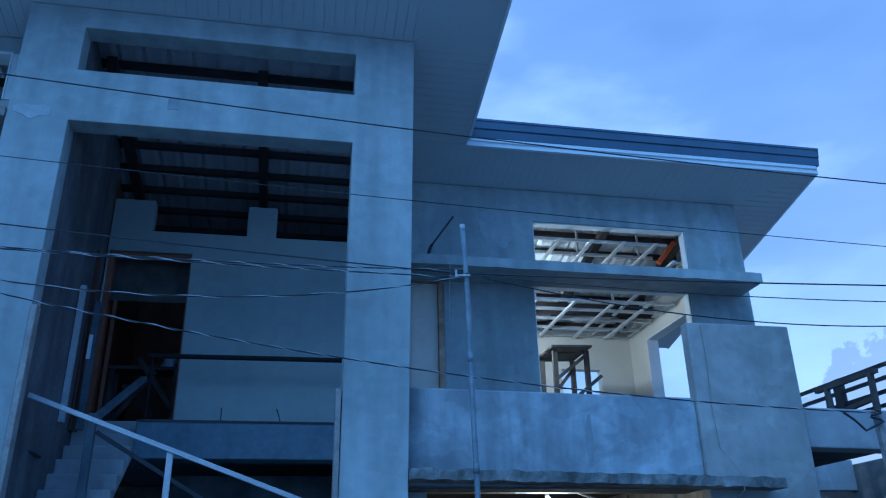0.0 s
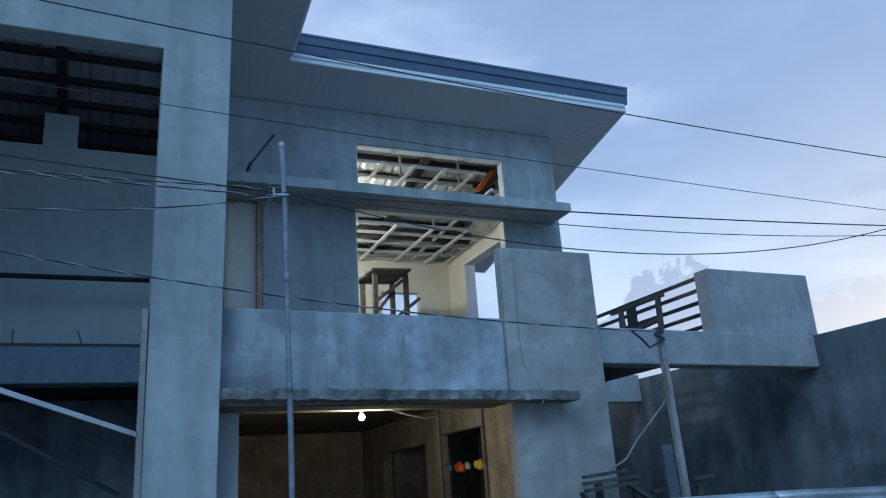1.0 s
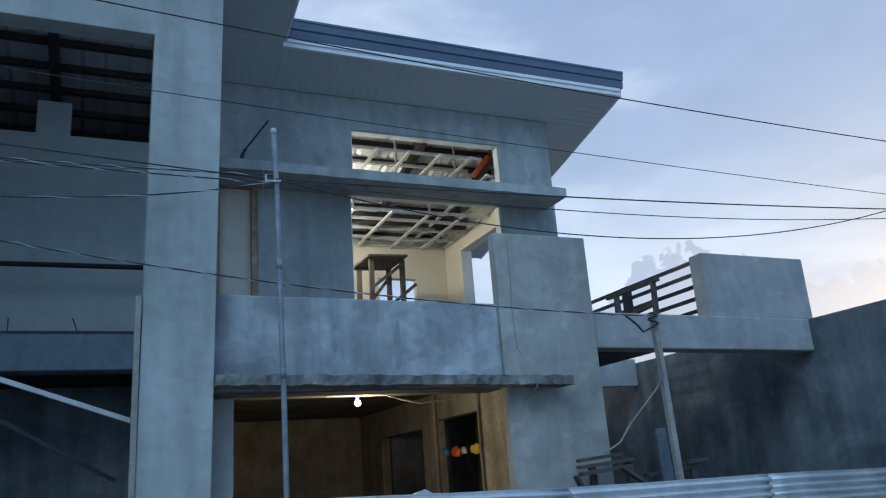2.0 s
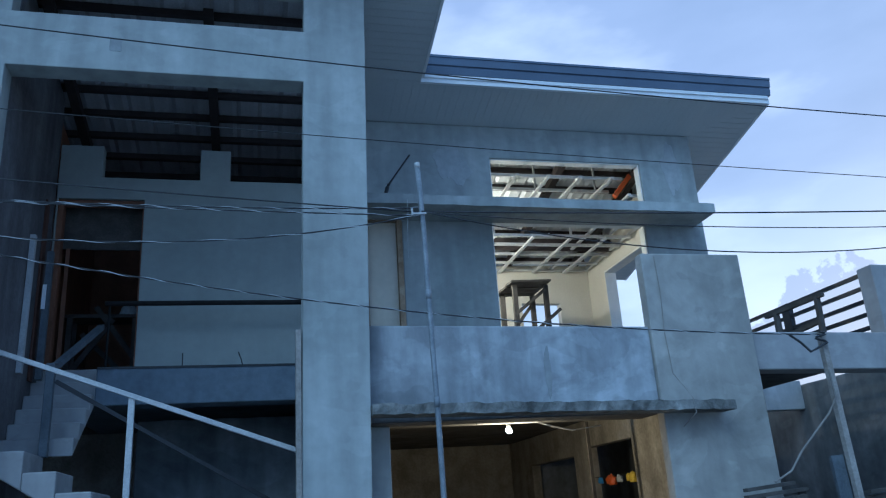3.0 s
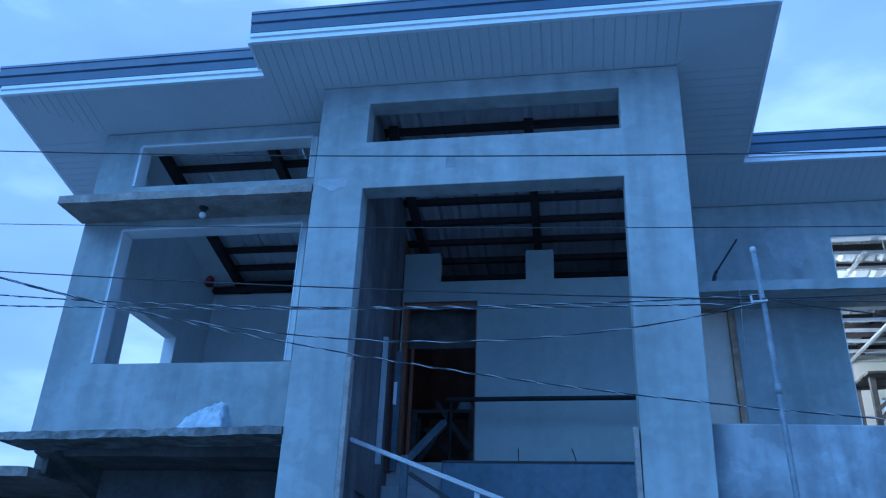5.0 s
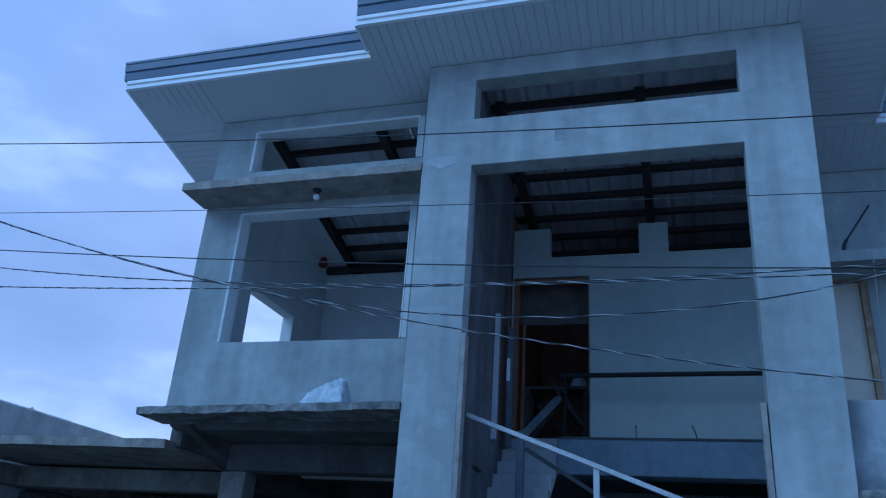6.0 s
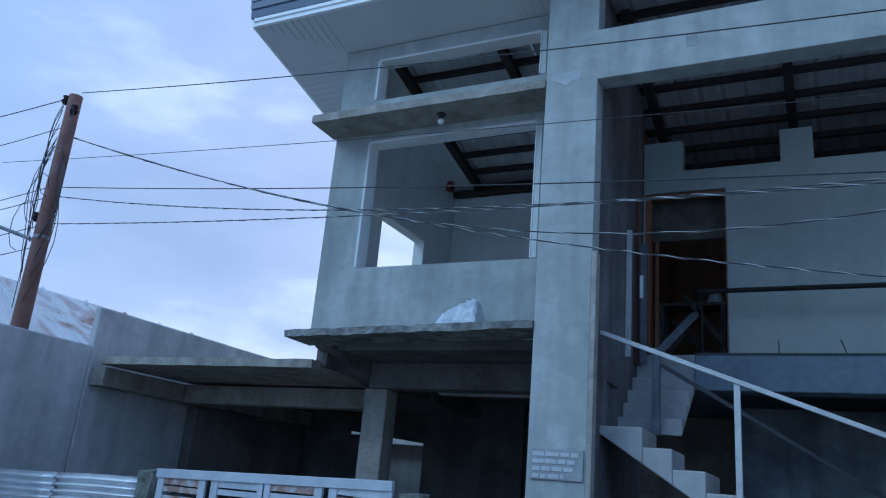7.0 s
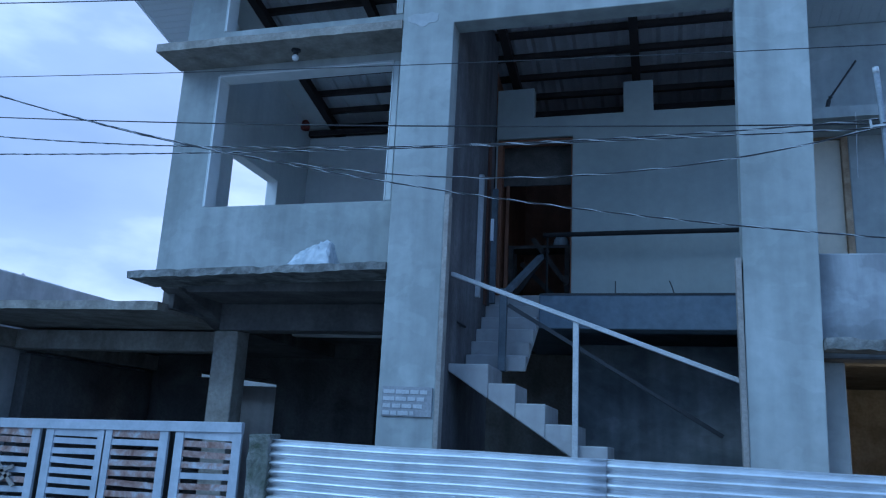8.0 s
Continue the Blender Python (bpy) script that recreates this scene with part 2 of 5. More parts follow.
STEEL = node_material("galvanised_pipe", [(0.15, 0.17, 0.19), (0.28, 0.30, 0.32)], 5, 60, 0.6, metal=0.2, bump=0.08)
RAILPAINT = node_material("pale_rail_paint", [(0.38, 0.385, 0.39), (0.50, 0.505, 0.50)], 6, 60, 0.5, bump=0.08)
DARKPIPE = node_material("dark_steel", [(0.018, 0.02, 0.024), (0.032, 0.034, 0.038)], 6, 60, 0.5, bump=0.05)
POSTBLUE = node_material("weathered_steel_post", [(0.07, 0.085, 0.10), (0.13, 0.15, 0.17)], 6, 60, 0.6, bump=0.08)
WOOD = node_material("rough_lumber", [(0.22, 0.15, 0.09), (0.32, 0.23, 0.15), (0.40, 0.31, 0.21)], 5, 45, 0.85, bump=0.3, streak=0.2, per_object=0.2)
OLDWOOD = node_material("grey_lumber", [(0.24, 0.22, 0.20), (0.36, 0.34, 0.31)], 5, 45, 0.9, bump=0.3, streak=0.2, per_object=0.2)
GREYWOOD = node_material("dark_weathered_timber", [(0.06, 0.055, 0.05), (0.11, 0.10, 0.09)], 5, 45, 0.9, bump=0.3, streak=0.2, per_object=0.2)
DARKWOOD = node_material("stained_wood", [(0.15, 0.065, 0.035), (0.23, 0.105, 0.06)], 4, 45, 0.6, bump=0.15, streak=0.2)
WOOD_RED = node_material("red_brown_board", [(0.075, 0.034, 0.024), (0.12, 0.055, 0.036)], 4, 45, 0.7, bump=0.15, streak=0.25)
POLE = node_material("rusty_steel_pole", [(0.11, 0.06, 0.052), (0.17, 0.08, 0.066), (0.16, 0.105, 0.09)], 3, 40, 0.8, bump=0.2)
CABLE = node_material("black_cable", [(0.022, 0.023, 0.026), (0.035, 0.036, 0.04)], 8, 60, 0.5, bump=0)
PALEWIRE = node_material("aluminium_strand", [(0.38, 0.39, 0.40), (0.48, 0.49, 0.50)], 8, 60, 0.45, bump=0)
PALECABLE = node_material("twisted_service_cable", [(0.10, 0.105, 0.115), (0.22, 0.23, 0.24)], 6, 40, 0.45, bump=0, metal=0.3)
ASPHALT = node_material("concrete_street", [(0.32, 0.305, 0.285), (0.41, 0.395, 0.37)], 1.0, 90, 0.95, bump=0.5)
EARTH = node_material("dusty_ground", [(0.27, 0.245, 0.21), (0.37, 0.335, 0.29)], 0.6, 30, 0.97, bump=0.6)
STUD = node_material("bright_ceiling_channel", [(0.62, 0.63, 0.64), (0.74, 0.745, 0.75)], 5, 60, 0.35, metal=0.5, bump=0.03)
SACK = node_material("white_plastic_sack", [(0.33, 0.37, 0.40), (0.60, 0.63, 0.65)], 9, 20, 0.6, bump=0.08, fine=0.05)
ORANGE = node_material("orange_plastic", [(0.62, 0.10, 0.02), (0.72, 0.15, 0.03)], 6, 60, 0.5, bump=0.05)
YELLOW = node_material("yellow_cloth", [(0.65, 0.45, 0.04), (0.75, 0.55, 0.08)], 6, 60, 0.9, bump=0.2)
BLUE = node_material("blue_plastic", [(0.05, 0.25, 0.60), (0.08, 0.32, 0.68)], 6, 60, 0.5, bump=0.05)
BLACK = node_material("black_rubber", [(0.012, 0.012, 0.013), (0.022, 0.022, 0.023)], 6, 60, 0.85, bump=0.1, spec=0.15)
SIGN = node_material("engraved_marker_plate", [(0.24, 0.245, 0.255), (0.30, 0.305, 0.315)], 8, 60, 0.6, bump=0.1)
LETTER = node_material("raised_pale_lettering", [(0.40, 0.41, 0.42), (0.46, 0.47, 0.48)], 8, 60, 0.6, bump=0.1)
RUSTROOF = node_material("worn_white_roof_sheet", [(0.28, 0.13, 0.09), (0.60, 0.62, 0.64), (0.68, 0.70, 0.72)], 1.3, 30, 0.6, bump=0.15)
RAG = node_material("dark_red_cloth", [(0.15, 0.035, 0.03), (0.24, 0.06, 0.05)], 6, 60, 0.9, bump=0.2)
DOORLEAF = node_material("beige_door_skin", [(0.60, 0.54, 0.43), (0.68, 0.61, 0.50)], 2, 12, 0.75, bump=0.03, fine=0.04, streak=0.1)
CERAMIC = node_material("white_ceramic", [(0.75, 0.75, 0.74), (0.80, 0.80, 0.79)], 6, 60, 0.3, bump=0)

GLOW = bpy.data.materials.new("lit_bulb_glass")
GLOW.use_nodes = True
GLOW.node_tree.nodes["Principled BSDF"].inputs["Emission Color"].default_value = (1.0, 0.86, 0.62, 1)
GLOW.node_tree.nodes["Principled BSDF"].inputs["Emission Strength"].default_value = 30


# ---- mesh helpers ----
def box(bm, x0, x1, y0, y1, z0, z1):
    vs = [bm.verts.new((x, y, z)) for x in (x0, x1) for y in (y0, y1) for z in (z0, z1)]
    for f in ((0, 1, 3, 2), (4, 6, 7, 5), (0, 4, 5, 1), (2, 3, 7, 6), (0, 2, 6, 4), (1, 5, 7, 3)):
        bm.faces.new([vs[i] for i in f])
    return vs


def beam(bm, a, b, w, h, up=(0, 0, 1)):
    """A bar with a w x h section from a to b."""
    a, b = Vector(a), Vector(b)
    d = (b - a).normalized()
    u = Vector(up)
    if abs(d.dot(u)) > 0.95:
        u = Vector((0, 1, 0))
    s = d.cross(u).normalized() * (w / 2)
    t = s.cross(d).normalized() * (h / 2)
    vs = [bm.verts.new(p + i * s + j * t) for p in (a, b) for i, j in ((-1, -1), (1, -1), (1, 1), (-1, 1))]
    for f in ((3, 2, 1, 0), (4, 5, 6, 7), (0, 1, 5, 4), (1, 2, 6, 5), (2, 3, 7, 6), (3, 0, 4, 7)):
        bm.faces.new([vs[i] for i in f])


def tube(bm, points, radius, sides=8, radii=None):
    """A round pipe along a line of points, closed at its ends."""
    rings = []
    pts = [Vector(p) for p in points]
    for i, p in enumerate(pts):
        d = (pts[min(i + 1, len(pts) - 1)] - pts[max(i - 1, 0)]).normalized()
        u = Vector((0, 0, 1)) if abs(d.z) < 0.9 else Vector((0, 1, 0))
        s = d.cross(u).normalized()
        t = s.cross(d)
        r = radii[i] if radii else radius
        rings.append([bm.verts.new(p + r * (math.cos(k * math.tau / sides) * s + math.sin(k * math.tau / sides) * t)) for k in range(sides)])
    for r0, r1 in zip(rings, rings[1:]):
        for k in range(sides):
            bm.faces.new((r0[k], r0[(k + 1) % sides], r1[(k + 1) % sides], r1[k]))
    bm.faces.new(rings[0][::-1])
    bm.faces.new(rings[-1])


def mesh_of(bm, name, material, smooth=False):
    bmesh.ops.recalc_face_normals(bm, faces=bm.faces)
    me = bpy.data.meshes.new(name)
    bm.to_mesh(me)
    bm.free()
    me.materials.append(material)
    if smooth:
        for p in me.polygons:
            p.use_smooth = True
    return me


def rounded(ob, width=0.012, segments=2):
    mod = ob.modifiers.new("worn_edges", "BEVEL")
    mod.width, mod.segments, mod.limit_method, mod.angle_limit = width, segments, "ANGLE", radians(40)
    return ob


def solid(name, bm, material, label="", category="", kind="", group="", base=None, edge=0.0, smooth=False):
    """A top-level thing or a piece of the setting that is one mesh, with its origin at base."""
    base = Vector(base or (0, 0, 0))
    bmesh.ops.translate(bm, verts=bm.verts, vec=-base)
    ob = new(name, mesh_of(bm, name, material, smooth))
    ob.location = base
    if edge:
        rounded(ob, edge)
    return tagged(ob, label, category, group, kind)


def thing(name, base, label="", category="", kind="", group=""):
    ob = new(name)
    ob.location = base
    ob.empty_display_size = 0.1
    return tagged(ob, label, category, group, kind)


def origin_of(ob):
    p = Vector(ob.location)
    while ob.parent:
        ob = ob.parent
        p += Vector(ob.location)
    return p


def part(name, bm, material, parent, label="", edge=0.0, smooth=False, kind=""):
    """Links a bmesh, drawn in world metres, as one mesh under a thing or a part."""
    bmesh.ops.translate(bm, verts=bm.verts, vec=-origin_of(parent))
    ob = new(name, mesh_of(bm, name, material, smooth))
    ob.parent = parent
    if edge:
        rounded(ob, edge)
    return tagged(ob, label, kind=kind)


def grid_wall(us, vs, holes, lo, hi, place):
    """A wall with openings through it: us, vs are its cut lines, holes rectangles (u0, u1, v0, v1), lo..hi its thickness."""
    us = sorted({round(u, 4) for u in (*us, *(h[0] for h in holes), *(h[1] for h in holes)) if min(us) <= u <= max(us)})
    vs = sorted({round(v, 4) for v in (*vs, *(h[2] for h in holes), *(h[3] for h in holes)) if min(vs) <= v <= max(vs)})
    bm = bmesh.new()
    nu, nv = len(us) - 1, len(vs) - 1

    def full(i, j):
        if not (0 <= i < nu and 0 <= j < nv):
            return False
        u, v = (us[i] + us[i + 1]) / 2, (vs[j] + vs[j + 1]) / 2
        return not any(a < u < b and c < v < d for a, b, c, d in holes)

    cache = {}

    def vert(i, j, s):
        if (i, j, s) not in cache:
            cache[i, j, s] = bm.verts.new(place(us[i], vs[j], (lo, hi)[s]))
        return cache[i, j, s]

    for i in range(nu):
        for j in range(nv):
            if not full(i, j):
                continue
            for s in (0, 1):
                bm.faces.new([vert(i, j, s), vert(i + 1, j, s), vert(i + 1, j + 1, s), vert(i, j + 1, s)])
            for di, dj, (a, b) in ((-1, 0, ((0, 0), (0, 1))), (1, 0, ((1, 0), (1, 1))), (0, -1, ((0, 0), (1, 0))), (0, 1, ((0, 1), (1, 1)))):
                if not full(i + di, j + dj):
                    bm.faces.new([vert(i + a[0], j + a[1], 0), vert(i + b[0], j + b[1], 0), vert(i + b[0], j + b[1], 1), vert(i + a[0], j + a[1], 1)])
    return bm


def wall_x(name, x0, x1, z0, z1, y0, y1, holes, material, label, edge=0.012, top=None):
    """A wall that runs along x. top: a function of (x, y) for a sloped top."""
    bm = grid_wall((x0, x1), (z0, z1), holes, y0, y1, lambda u, v, s: (u, s, top(s) if top and v == round(z1, 4) else v))
    bmesh.ops.dissolve_limit(bm, angle_limit=radians(1), verts=bm.verts, edges=bm.edges)
    return solid(name, bm, material, label, "wall", "structure", edge=edge)


def wall_y(name, y0, y1, z0, z1, x0, x1, holes, material, label, edge=0.012, top=None):
    """A wall that runs along y."""
    bm = grid_wall((y0, y1), (z0, z1), holes, x0, x1, lambda u, v, s: (s, u, top(u) if top and v == round(z1, 4) else v))
    bmesh.ops.dissolve_limit(bm, angle_limit=radians(1), verts=bm.verts, edges=bm.edges)
    return solid(name, bm, material, label, "wall", "structure", edge=edge)


def rough_slab(x0, x1, y0, y1, z0, z1, step=0.12, wobble=0.012, fall=0.0):
    """A cast slab whose front edge is uneven, along x. fall: by how much its far end lies lower."""
    bm = bmesh.new()
    n = max(2, round((x1 - x0) / step))
    rows = []
    for i in range(n + 1):
        x = x0 + (x1 - x0) * i / n
        j = [random.uniform(-wobble, wobble) for _ in range(4)]
        d = fall * i / n
        chip = -random.uniform(0.01, 0.03) if wobble > 0.007 and random.random() < 0.2 else 0.0
        rows.append([bm.verts.new(p) for p in ((x, y0 + j[0], z0 + j[1] * 0.6 - d), (x, y0 + j[2] - chip * 0.4, z1 + j[3] * 0.6 - d + chip * 0.3), (x, y1, z1 - d), (x, y1, z0 - d))])
    for a, b in zip(rows, rows[1:]):
        for k in range(4):
            bm.faces.new((a[k], a[(k + 1) % 4], b[(k + 1) % 4], b[k]))
    bm.faces.new(rows[0])
    bm.faces.new(rows[-1][::-1])
    return bm


# ---- ground ----
bm = bmesh.new()
box(bm, -900, 900, -900, 900, -0.5, -0.02)
solid("ground", bm, EARTH, "dusty bare earth plot reaching the horizon", "ground", "structure")
bm = bmesh.new()
box(bm, -120, 120, -3.0, 4.6, -0.3, 0.0)
solid("road", bm, ASPHALT, "worn pale concrete street in front of the house", "road", "structure")
bm = bmesh.new()
box(bm, -8.4, 8.4, 6.4, 16.0, -0.3, 0.06)
solid("floor", bm, RAW, "bare concrete ground floor slab of the unfinished house", "floor", "structure")

# ---- roof: one plane that falls to the back, with three front edges ----
SLOPE = 0.22


def under(y):
    """Height of the soffit at depth y."""
    return 6.76 - SLOPE * (y - 7.0)


BACK = 13.1
X_L, X_CL, X_CR, X_R = -6.03, -2.93, 2.20, 6.88
Y_L, Y_C, Y_R = 6.77, 6.35, 8.42
WL, WR = -5.085, 6.09

# ---- columns and beams of the entrance bay ----
bm = grid_wall((-2.32, 1.33), (0.0, 6.755), [(-1.80, 0.74, -0.1, 5.50), (-1.80, 0.74, 6.045, 6.525)], 7.0, 7.22, lambda u, v, s: (u, s, under(s) - 0.004 if v > 6.7 else v))
bmesh.ops.dissolve_limit(bm, angle_limit=radians(1), verts=bm.verts, edges=bm.edges)
for v in bm.verts:                    # the right column stands slightly out of plumb
    if v.co.x > 1.2:
        v.co.x = 1.35 - 0.0163 * (6.755 - v.co.z)
    elif v.co.x > 0.6:
        v.co.x = 0.756 - 0.0095 * (6.525 - v.co.z)
solid("wall_entrance", bm, PLASTER, "grey plastered portal of two tall columns and beams", "portal", "structure", edge=0.008)

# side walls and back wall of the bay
wall_y("wall_bay_west", 7.222, 9.04, 0.0, 6.7, -2.28, -1.795, [], BAY_DARK, "unpainted cement side wall of the entrance bay", top=lambda y: under(y) - 0.004)
wall_x("wall_bay_back", -1.79, 1.45, 3.20, 5.74, 9.05, 9.20,
       [(-1.77, -0.885, 3.1, 5.10), (-1.345, -0.305, 5.36, 6.0), (0.03, 1.40, 5.36, 6.0)], SKIM, "skim-coated entrance wall with a doorway and two vent gaps")

# left wing front wall
wall_x("wall_left_wing", WL, -2.322, 3.10, 6.7, 7.45, 7.62, [(-4.60, -2.55, 3.866, 5.38), (-4.60, -2.55, 5.93, 6.462)], PLASTER,
       "grey plastered upper wall with two unglazed window openings", top=lambda y: under(y) - 0.004)
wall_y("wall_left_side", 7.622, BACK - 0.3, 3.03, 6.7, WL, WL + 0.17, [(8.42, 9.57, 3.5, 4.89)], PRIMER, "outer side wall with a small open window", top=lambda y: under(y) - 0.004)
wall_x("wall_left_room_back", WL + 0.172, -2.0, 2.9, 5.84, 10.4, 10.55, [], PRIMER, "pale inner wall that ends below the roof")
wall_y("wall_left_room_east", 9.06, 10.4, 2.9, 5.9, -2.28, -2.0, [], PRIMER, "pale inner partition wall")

# right wing wall
wall_x("wall_right_wing", 1.47, WR, 2.9, 6.28, 9.15, 9.30, [(1.55, 2.03, 2.95, 5.0), (3.205, 5.29, 5.30, 5.84), (3.165, 5.235, 3.35, 5.0)], PLASTER,
       "grey plastered balcony wall with a doorway and two unglazed windows", top=lambda y: under(y) - 0.004)
wall_y("wall_right_side", 9.302, BACK - 0.3, 2.9, 6.28, WR - 0.17, WR, [(9.75, 11.9, 3.35, 5.20)], CREAM, "cream side wall with a large window opening", top=lambda y: under(y) - 0.004)
wall_x("wall_right_room_back", 1.47, WR - 0.172, 2.9, 5.5, 12.55, 12.70, [(4.67, 5.345, 3.9, 4.83)], CREAM, "cream back wall with a small window opening")
wall_y("wall_right_room_west", 9.302, 12.55, 2.9, 6.0, 2.45, 2.58, [], CREAM, "cream partition wall", top=lambda y: under(y) - 0.02)
wall_x("wall_house_back", WL + 0.172, 1.46, 2.8, 5.0, 12.72, 12.87, [], SHADE_RAW, "rear wall of the house", top=lambda y: under(y) + 0.17)
wall_x("wall_hall_back", -2.0, 1.46, 3.2, 5.6, 11.6, 11.7, [], DARKWOOD, "dark plywood partition behind the doorway", top=lambda y: under(y) + 0.1)
wall_y("wall_hall_west", 9.21, 11.6, 3.2, 5.7, -1.99, -1.86, [], DARKWOOD, "dark plywood side partition", top=lambda y: under(y) - 0.1)

wall_x("wall_right_passage", 1.62, 2.448, 2.9, 5.8, 9.6, 9.7, [], CREAM, "dim cream passage wall behind the balcony doorway", top=lambda y: under(y) - 0.02)

# upper floor slabs
bm = bmesh.new()
box(bm, -1.19, 1.33, 8.75, 9.05, 2.79, 3.168)
box(bm, -1.80, 1.33, 9.052, 12.6, 2.95, 3.165)
solid("slab_entrance", bm, BAND, "bluish grey painted edge beam and floor slab of the entrance", "floor slab", "structure", edge=0.012)
# thin dark line along the top of the slab edge
bm = bmesh.new()
box(bm, -1.18, 1.2, 8.738, 8.747, 3.152, 3.172)
solid("trim_slab_edge", bm, DARKPIPE, "thin dark line along the slab edge", "trim", "structure")
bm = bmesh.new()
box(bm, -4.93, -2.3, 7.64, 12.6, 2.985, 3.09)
solid("slab_left", bm, SHADE_RAW, "rough concrete upper floor slab over the carport", "floor slab", "structure")
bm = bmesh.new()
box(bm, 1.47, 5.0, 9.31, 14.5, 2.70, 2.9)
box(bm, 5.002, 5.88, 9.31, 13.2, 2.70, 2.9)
solid("slab_right", bm, SHADE_RAW, "rough concrete upper floor slab over the lower room", "floor slab", "structure")
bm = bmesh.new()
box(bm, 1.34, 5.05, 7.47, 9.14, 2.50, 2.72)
solid("slab_balcony", bm, SHADE_RAW, "concrete balcony floor slab", "floor slab", "structure")

# ledges and canopies
solid("ledge_left", rough_slab(-5.065, -2.324, 6.98, 7.448, 2.995, 3.068, step=0.07, fall=-0.062), LEDGE, "projecting raw concrete ledge under the window wall", "ledge", "structure")
solid("canopy_left", rough_slab(-5.115, -2.324, 6.98, 7.448, 5.483, 5.572, wobble=0.006), RAW, "projecting concrete canopy over the window", "canopy", "structure")
solid("canopy_right", rough_slab(1.36, 5.935, 8.60, 9.148, 4.957, 5.075, wobble=0.006, fall=0.012), PLASTER, "thin plastered concrete canopy between two windows", "canopy", "structure")
solid("ledge_right", rough_slab(1.285, 4.62, 6.90, 7.158, 2.385, 2.472, wobble=0.012, step=0.06, fall=0.064), LEDGE, "rough-edged projecting concrete ledge below the balcony", "ledge", "structure")
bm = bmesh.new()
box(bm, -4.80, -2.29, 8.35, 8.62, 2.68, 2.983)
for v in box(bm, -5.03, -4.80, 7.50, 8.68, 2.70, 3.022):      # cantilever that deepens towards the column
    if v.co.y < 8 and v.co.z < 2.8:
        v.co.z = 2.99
solid("beam_left", bm, SHADE_RAW, "dark raw concrete beam with a tapered cantilever under the ledge", "beam", "structure", edge=0.012)

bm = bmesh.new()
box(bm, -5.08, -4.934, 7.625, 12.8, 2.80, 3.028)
solid("beam_left_side", bm, SHADE_RAW, "raw concrete beam under the outer side wall", "beam", "structure", edge=0.008)

# balcony parapet and the wide pier
bm = bmesh.new()
for v in box(bm, 1.27, 4.018, 7.20, 7.44, 2.346, 3.20):
    if v.co.x > 4 and v.co.z > 3:
        v.co.z = 3.165
solid("parapet", bm, PARAPET_MAT, "patchy bluish plastered balcony parapet with stains", "parapet", "structure", edge=0.015)
bm = bmesh.new()
box(bm, 4.02, 5.11, 7.16, 7.29, 0.0, 3.893)
solid("pier", bm, PIER_WARM, "wide grey plastered pier beside the balcony", "pier", "structure", edge=0.012)
bm = bmesh.new()
box(bm, 1.28, 3.98, 7.165, 7.45, 2.338, 2.344)
solid("beam_right", bm, SHADE_RAW, "shaded concrete beam under the ledge", "beam", "structure", edge=0.01)
bm = bmesh.new()
box(bm, 1.225, 1.495, 7.38, 7.75, 0.06, 2.336)
solid("pilaster", bm, PLASTER, "grey plastered pilaster beside the column", "pilaster", "structure", edge=0.012)

# ground floor room on the right
wall_y("wall_lower_east", 7.462, 14.5, 0.06, 2.69, 4.80, 4.95, [(9.49, 10.85, 0.0, 2.32), (11.36, 13.2, 0.0, 2.245)], RAW, "unpainted concrete wall with two doorways")
wall_x("wall_lower_back", 1.35, 4.798, 0.06, 2.69, 14.3, 14.45, [], RAW, "unpainted concrete back wall of the lit room")
wall_y("wall_lower_west", 7.76, 14.3, 0.06, 2.69, 1.34, 1.46, [], RAW, "unpainted concrete partition wall")
wall_y("wall_stair_east", 7.37, 12.6, 0.06, 2.81, 1.0, 1.12, [], BLOCKWALL, "rendered wall behind the stairs")
# shade below the entrance slab is put into this wall's dark render
wall_x("wall_stair_screen", -0.95, 0.998, 0.06, 2.788, 10.0, 10.12, [], STAINED_SHADE, "grey plastered wall coloured dark for the shade under the entrance slab")
wall_x("wall_stair_back", -4.61, 1.0, 0.06, 2.94, 12.45, 12.58, [], RAW, "shaded raw back wall of the ground floor")

# carport
solid("slab_carport", rough_slab(-8.235, -5.0, 7.45, 9.4, 2.775, 2.868, wobble=0.006, fall=0.02), RAW, "thin concrete carport roof slab", "roof slab", "structure")
bm = bmesh.new()
box(bm, -8.38, -8.14, 7.46, 13.0, 2.50, 2.737)
box(bm, -8.14, -4.98, 8.9, 9.15, 2.49, 2.737)
solid("beam_carport", bm, RAW, "concrete edge beams of the carport roof", "beam", "structure", edge=0.012)
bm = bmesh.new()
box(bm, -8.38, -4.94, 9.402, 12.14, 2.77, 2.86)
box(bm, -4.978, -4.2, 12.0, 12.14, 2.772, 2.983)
solid("slab_carport_rear", bm, SHADE_RAW, "rear part of the carport roof slab", "roof slab", "structure")
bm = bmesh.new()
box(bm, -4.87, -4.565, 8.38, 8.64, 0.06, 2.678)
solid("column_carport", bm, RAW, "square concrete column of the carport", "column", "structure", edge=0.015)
wall_x("wall_carport_back", -8.38, -4.2, 0.06, 2.768, 12.0, 12.14, [(-6.72, -5.90, 0.06, 2.42), (-7.36, -6.76, 2.41, 2.52)], SHADE_RAW, "dark carport back wall with an opening")

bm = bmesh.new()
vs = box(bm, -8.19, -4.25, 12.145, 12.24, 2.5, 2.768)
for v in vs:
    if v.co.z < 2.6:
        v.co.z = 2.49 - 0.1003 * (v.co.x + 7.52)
solid("beam_carport_rear", bm, SHADE_RAW, "sloping dark rear edge beam of the carport", "beam", "structure")

